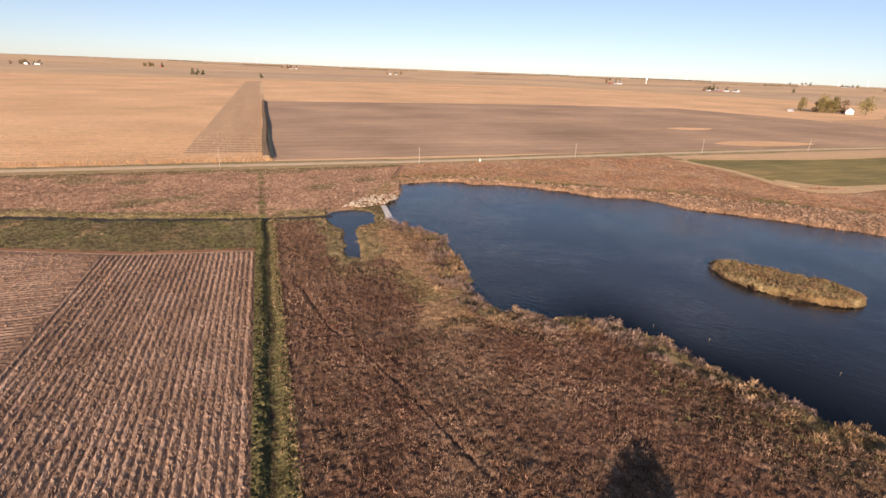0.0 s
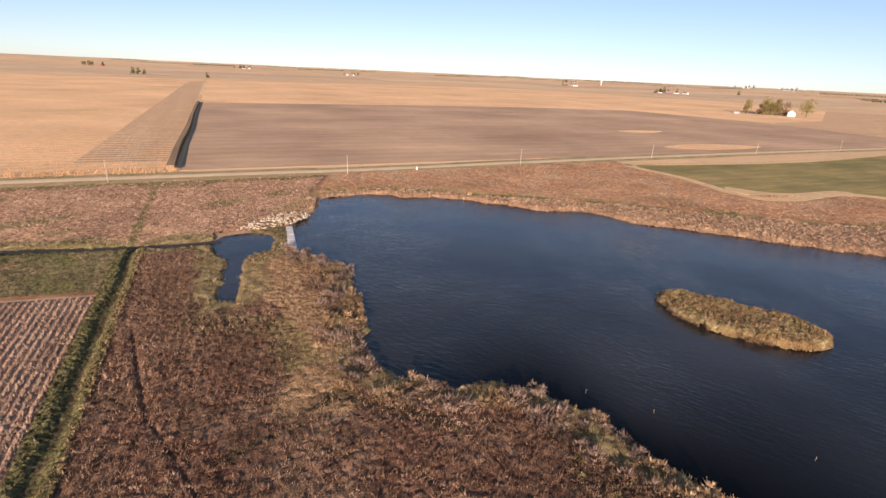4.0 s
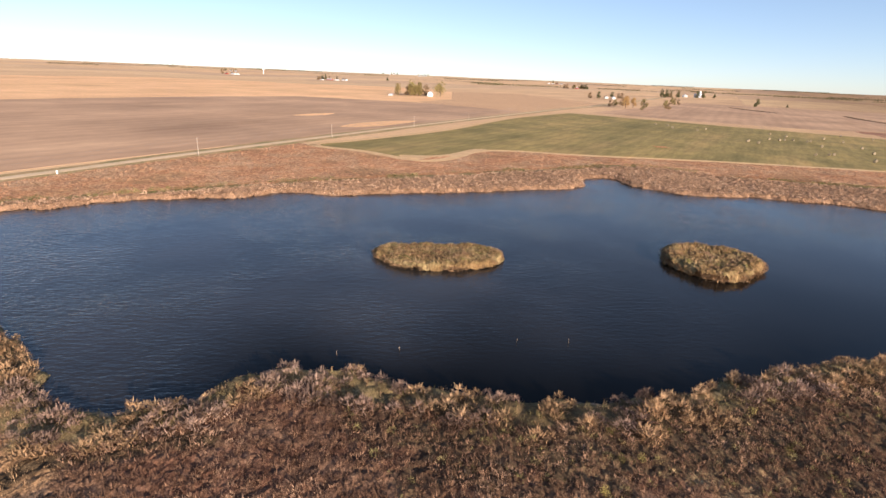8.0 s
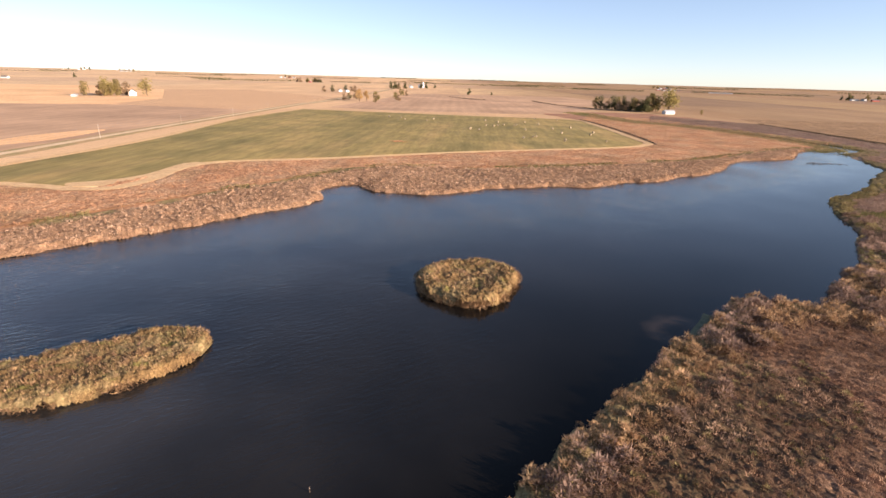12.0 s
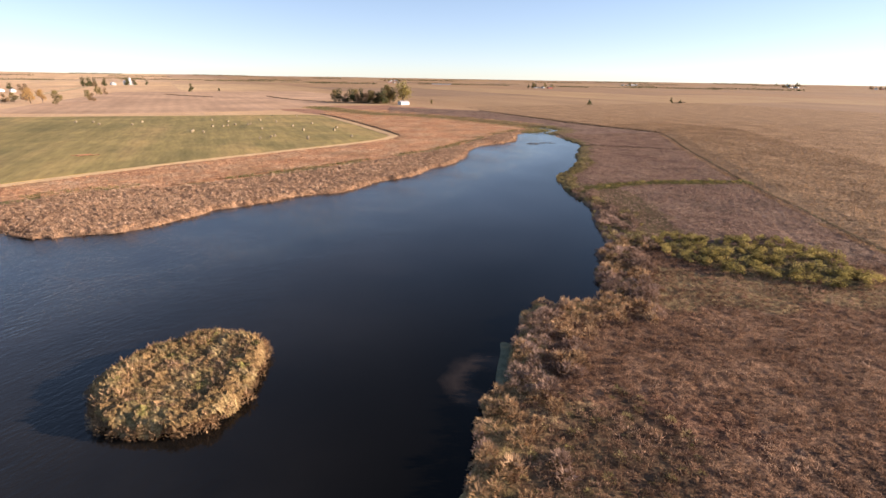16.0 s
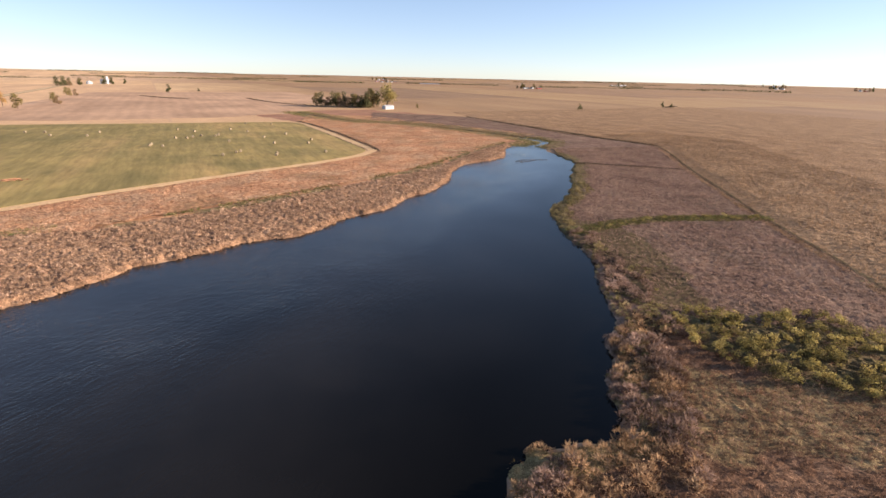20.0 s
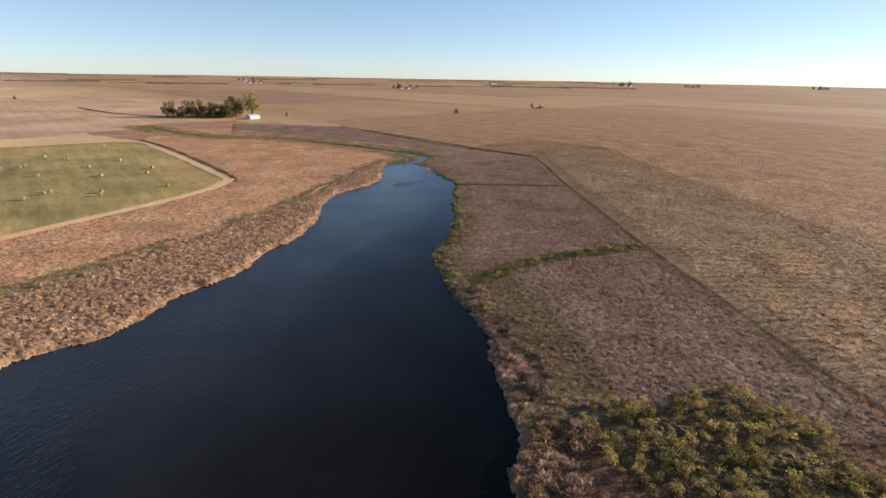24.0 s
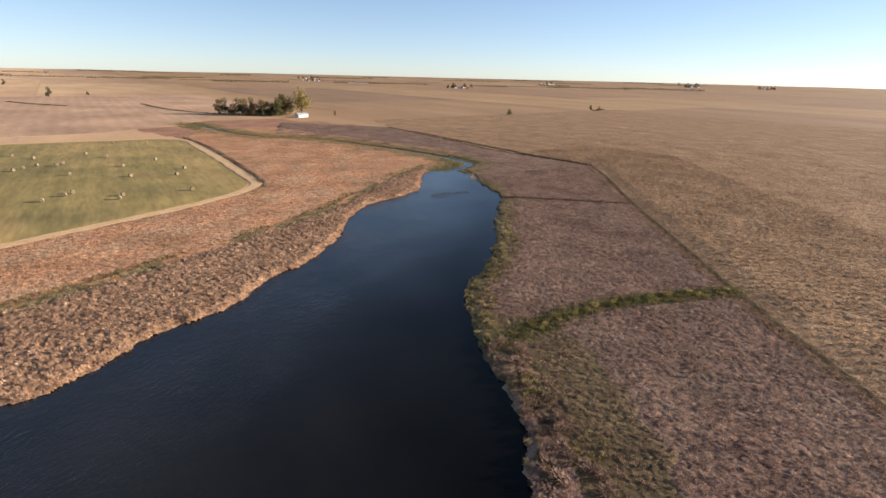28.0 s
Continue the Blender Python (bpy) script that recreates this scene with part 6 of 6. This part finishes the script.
# far tree line
TL = [leaf_cloud([(i * 9.0, random.Random(i).uniform(-4, 4), 3.5) for i in range(-12, 13)], [random.Random(50 + i).uniform(3, 5.5) for i in range(25)], 800, 1.6, 77)]
tl_data = None
for k in range(72):
    a = radians(-62 + (k % 46) * 3.55 + (k // 46) * 1.9)
    d = (4300 if k < 46 else 3150) + 320 * math.sin(k * 1.7)
    x, y = 70 + d * math.cos(a), d * math.sin(a)
    if k % 5 == 2:
        continue
    if tl_data is None:
        first = sheet("tree_line", TL[0][0], TL[0][1], M_LEAF_G)
        tl_data = first.data
        ob = first
    else:
        ob = new("tree_line", tl_data)
    tagged(ob, label="low dark tree line on the horizon", category="trees", kind="stuff")
    ob.matrix_basis = pose(x, y, rise(x, y) - 1.5, 0, 0, math.degrees(a) + 90) @ Matrix.Diagonal((1.5 + 0.6 * math.sin(k * 3.3), 1, 1.3 + 0.5 * math.sin(k * 2.1), 1))


def turbine():
    e = tagged(new("wind_turbine"), label="white wind turbine on the horizon", category="wind turbine", group="wind farm")
    part("tower", lathe_bm([(2.4, 0), (1.4, 80)], 10), M_TURBINE, e)
    part("nacelle", move(box_bm(3.2, 8, 80, 83.5, 0.4), Matrix.Translation((0, 1.0, 0))), M_TURBINE, e)
    hub = part("hub", move(lathe_bm([(1.6, 0), (1.4, 1.5), (0.3, 2.6)], 10), Matrix.Translation((0, -3, 81.8)) @ Matrix.Rotation(radians(90), 4, 'X')), M_TURBINE, e)
    for k in range(3):
        bm = bmesh.new()
        prof = ((0, 0.9), (6, 1.8), (20, 1.2), (38, 0.3))
        ring = []
        for z, w in prof:
            ring.append([bm.verts.new(p) for p in ((-w, -0.25, z), (w * 0.6, -0.1, z), (w * 0.6, 0.15, z), (-w * 0.5, 0.3, z))])
        for a, b in zip(ring, ring[1:]):
            for i in range(4):
                bm.faces.new((a[i], a[(i + 1) % 4], b[(i + 1) % 4], b[i]))
        bm.faces.new(ring[-1])
        part("blade", move(bm, Matrix.Translation((0, -4.2, 81.8)) @ Matrix.Rotation(radians(120 * k + 25), 4, 'Y')), M_TURBINE, e)
    return e


tb = turbine()
first = True
for k, (az, d) in enumerate(((84, 4550), (82.4, 4600), (79.5, 4500), (78, 4620), (75, 4640), (70, 4600), (58, 4620), (56.5, 4560), (47, 4620), (45.5, 4560), (43.2, 4640), (37, 4600), (35.6, 4640), (33, 4600), (31, 4640), (91, 4640), (65, 4640))):
    x, y = 70 + d * math.cos(radians(az)), d * math.sin(radians(az))
    m = pose(x, y, rise(x, y), 0, 0, 30 + 11 * (k % 3))
    o = tb if first else copy_thing(tb, m)
    first = False
    o.matrix_basis = m
    o.scale = (0.62, 0.62, 0.62)


# ---------------------------------------------------------------- power line, stakes, weir, bales
def utility_pole(x, y, lean=0.0):
    e = tagged(new("utility_pole"), label="grey wooden utility pole beside the gravel road", category="utility pole", group="roadside power line")
    part("post", lathe_bm([(0.14, -0.3), (0.135, 0.5), (0.10, 7.7), (0.08, 7.8)], 10), M_POLE, e)
    part("insulator", move(lathe_bm([(0.05, 0), (0.09, 0.06), (0.05, 0.2), (0.08, 0.24), (0.03, 0.34)], 8), Matrix.Translation((0, 0, 7.8))), M_WHITE, e)
    part("neutral_bracket", move(box_bm(0.08, 0.22, 6.3, 6.42, 0.01), Matrix.Translation((0, -0.18, 0))), M_WIRE, e)
    e.matrix_basis = pose(x, y, LAND, lean, 0, 0)
    return e


POLES = [(-105, 221), (-19, 220), (67, 217), (156, 221.5), (250, 226), (343, 225.5), (436, 224.5), (528, 222), (618, 219.5), (708, 217), (800, 213), (892, 209)]
for k, (x, y) in enumerate(POLES):
    utility_pole(x, y, (0.6, -0.8, 0.2, 1.2, -0.5)[k % 5])
for hz, nm in ((8.1, "primary wire"), (6.6, "neutral wire")):
    for (x0, y0), (x1, y1) in zip(POLES, POLES[1:]):
        cu = bmesh.new()
        s = np.linspace(0, 1, 9)
        pts = [Vector((x0 + (x1 - x0) * t, y0 + (y1 - y0) * t - (0.3 if hz < 7 else 0), hz - 3.2 * t * (1 - t))) for t in s]
        for a, b in zip(pts, pts[1:]):
            limb(cu, a, b, 0.012, 0.012, 3)
        w = part("power_line_wire", cu, M_WIRE)
        tagged(w, label="thin sagging " + nm + " between the poles", category="wire")

# marker by the road
mk = tagged(new("culvert_marker"), label="white culvert marker post beside the road", category="marker post")
part("post", box_bm(0.5, 0.3, -0.2, 1.3, 0.03), M_WHITE, mk)
part("cap", box_bm(0.62, 0.42, 1.3, 1.45, 0.03), M_CONCRETE, mk)
mk.matrix_basis = pose(99.7, 220.3, LAND)


def stake(x, y, h, z, label):
    e = tagged(new("marker_stake"), label=label, category="stake")
    part("rod", lathe_bm([(0.035, -1.0), (0.035, h), (0.015, h + 0.06)], 8), M_BARK, e)
    part("band", lathe_bm([(0.042, h * 0.7), (0.042, h * 0.82)], 8), M_POLE, e)
    e.matrix_basis = pose(x, y, z, rng.uniform(-4, 4), rng.uniform(-4, 4), 0)


stake(-3.2, 74, 1.7, LAND, "white marker stake in the fence line weeds")
stake(-4.3, 145, 1.4, LAND, "white marker stake beside the ditch")
for x, y in ((86.5, 32), (82, 39), (70, 53), (64, 60)):
    stake(x, y, 0.7, 0.0, "thin pale stake standing in the pond")


# weir: a stepped concrete crest with riprap
wr = tagged(new("weir"), label="pale concrete weir with broken riprap between the ponds", category="weir")
d = Vector((33.2 - 34.5, 133.5 - 150.5, 0))
L = d.length
turn = math.degrees(math.atan2(d.y, d.x))
for k in range(9):
    t = (k + 0.5) / 9
    part("crest_block", move(box_bm(L / 9 - 0.06, 1.7, -0.5, 0.42 + 0.05 * (k % 2), 0.06), Matrix.Translation((L * t, 0, 0))), M_CONCRETE, wr)
part("sill", move(box_bm(L, 1.1, -0.5, 0.12, 0.05), Matrix.Translation((L / 2, -1.3, 0))), M_CONCRETE, wr)
wr.matrix_basis = pose(34.5, 150.5, 0, 0, 0, turn)


def stone_mesh(seed):
    r = random.Random(seed)
    bm = bmesh.new()
    bmesh.ops.create_icosphere(bm, subdivisions=1, radius=0.5)
    for v in bm.verts:
        v.co *= r.uniform(0.75, 1.2)
        v.co.z *= 0.65
    me = bpy.data.meshes.new("stone")
    bm.to_mesh(me)
    bm.free()
    me.materials.append(M_ROCK)
    return me


stones = [stone_mesh(k) for k in range(6)]
rk = tagged(new("riprap"), label="bank of pale tan riprap stones above the small pool", category="stones")
RIP = np.array([(21, 150), (26, 157), (34, 163), (41, 163), (42, 158), (36, 152), (28, 149)])
for k, (x, y) in enumerate(field_points(RIP, 2.0)[:240]):
    o = new("stone", stones[k % 6])
    o.parent = rk
    s = rng.uniform(0.35, 0.9)
    o.matrix_basis = pose(x, y, LAND + 0.5, rng.uniform(-20, 20), rng.uniform(-20, 20), rng.uniform(0, 360)) @ Matrix.Diagonal((s, s, s, 1))
for k in range(46):
    t = rng.uniform(0, 1)
    o = new("stone", stones[k % 6])
    o.parent = rk
    s = rng.uniform(0.4, 0.9)
    o.matrix_basis = pose(34.5 + d.x * t - rng.uniform(1.4, 3.4), 150.5 + d.y * t + rng.uniform(-.3, .3), 0.05, rng.uniform(-20, 20), 0, rng.uniform(0, 360)) @ Matrix.Diagonal((s, s, s, 1))


def make_bale():
    e = tagged(new("round_bale"), label="round straw bale standing on the mown green field", category="hay bale", group="round bales")
    bm = lathe_bm([(0.0001, -0.76), (0.70, -0.76), (0.82, -0.70), (0.86, -0.4), (0.87, 0), (0.86, 0.4), (0.82, 0.70), (0.70, 0.76), (0.0001, 0.76)], 20)
    move(bm, Matrix.Rotation(radians(90), 4, 'Y'))
    part("straw_roll", bm, M_STRAW, e)
    for k in (-0.5, -0.17, 0.17, 0.5):
        part("twine", move(lathe_bm([(0.872, k - 0.02), (0.882, k), (0.872, k + 0.02)], 20), Matrix.Rotation(radians(90), 4, 'Y')), M_STRAW, e)
    return e


bale = make_bale()
BALES = [(410, -46), (403, -38), (391, -65), (398, -67), (444, -75), (437, -96), (394, -95), (464, -49), (498, -44), (534, -33), (503, -35), (577, -100), (494, -94), (491, -25), (588, -79),
         (458, -2), (494, -18), (497, -29), (505, -47), (527, 36), (563, 76), (559, 64), (551, -22), (453, -9), (464, -3), (454, -103), (479, -75), (549, 30), (536, 58), (414, -49), (520, -70), (540, -60)]
for k, (x, y) in enumerate(BALES):
    m = pose(x, y, 0.46 + 0.84, 0, 0, rng.uniform(-25, 25))
    if k == 0:
        bale.matrix_basis = m
    else:
        copy_thing(bale, m)

# algae beside the point
def raft(name, pts, z, material, label):
    slab_ob = slab(name, spline(pts, 0.8, True), z - 0.03, z, material)
    return tagged(slab_ob, label=label, category="water")


raft("algae_mat", [(129.5, -30), (127, -28), (123, -24.5), (120.5, -23), (119.5, -25.5), (123, -28.5), (126.5, -31.5)], 0.02, M_ALGAE, "pale green algae mat along the bank")

# brush pile on the green field
lg = tagged(new("brush_pile"), label="low pile of reddish brown dead branches on the green field", category="brush pile")
for k in range(26):
    bm = bmesh.new()
    a, l = rng.uniform(0, 3.14), rng.uniform(2, 5)
    c = Vector((rng.uniform(-5, 5), rng.uniform(-2.5, 2.5), 0.15 + rng.uniform(0, 0.5)))
    v = Vector((math.cos(a), math.sin(a), rng.uniform(-.05, .05))) * l / 2
    limb(bm, c - v, c + v, rng.uniform(0.08, 0.18), 0.05, 6)
    part("branch", bm, M_REDTWIG, lg)
lg.matrix_basis = pose(365.6, 48.3, 0.46, 0, 0, 60)
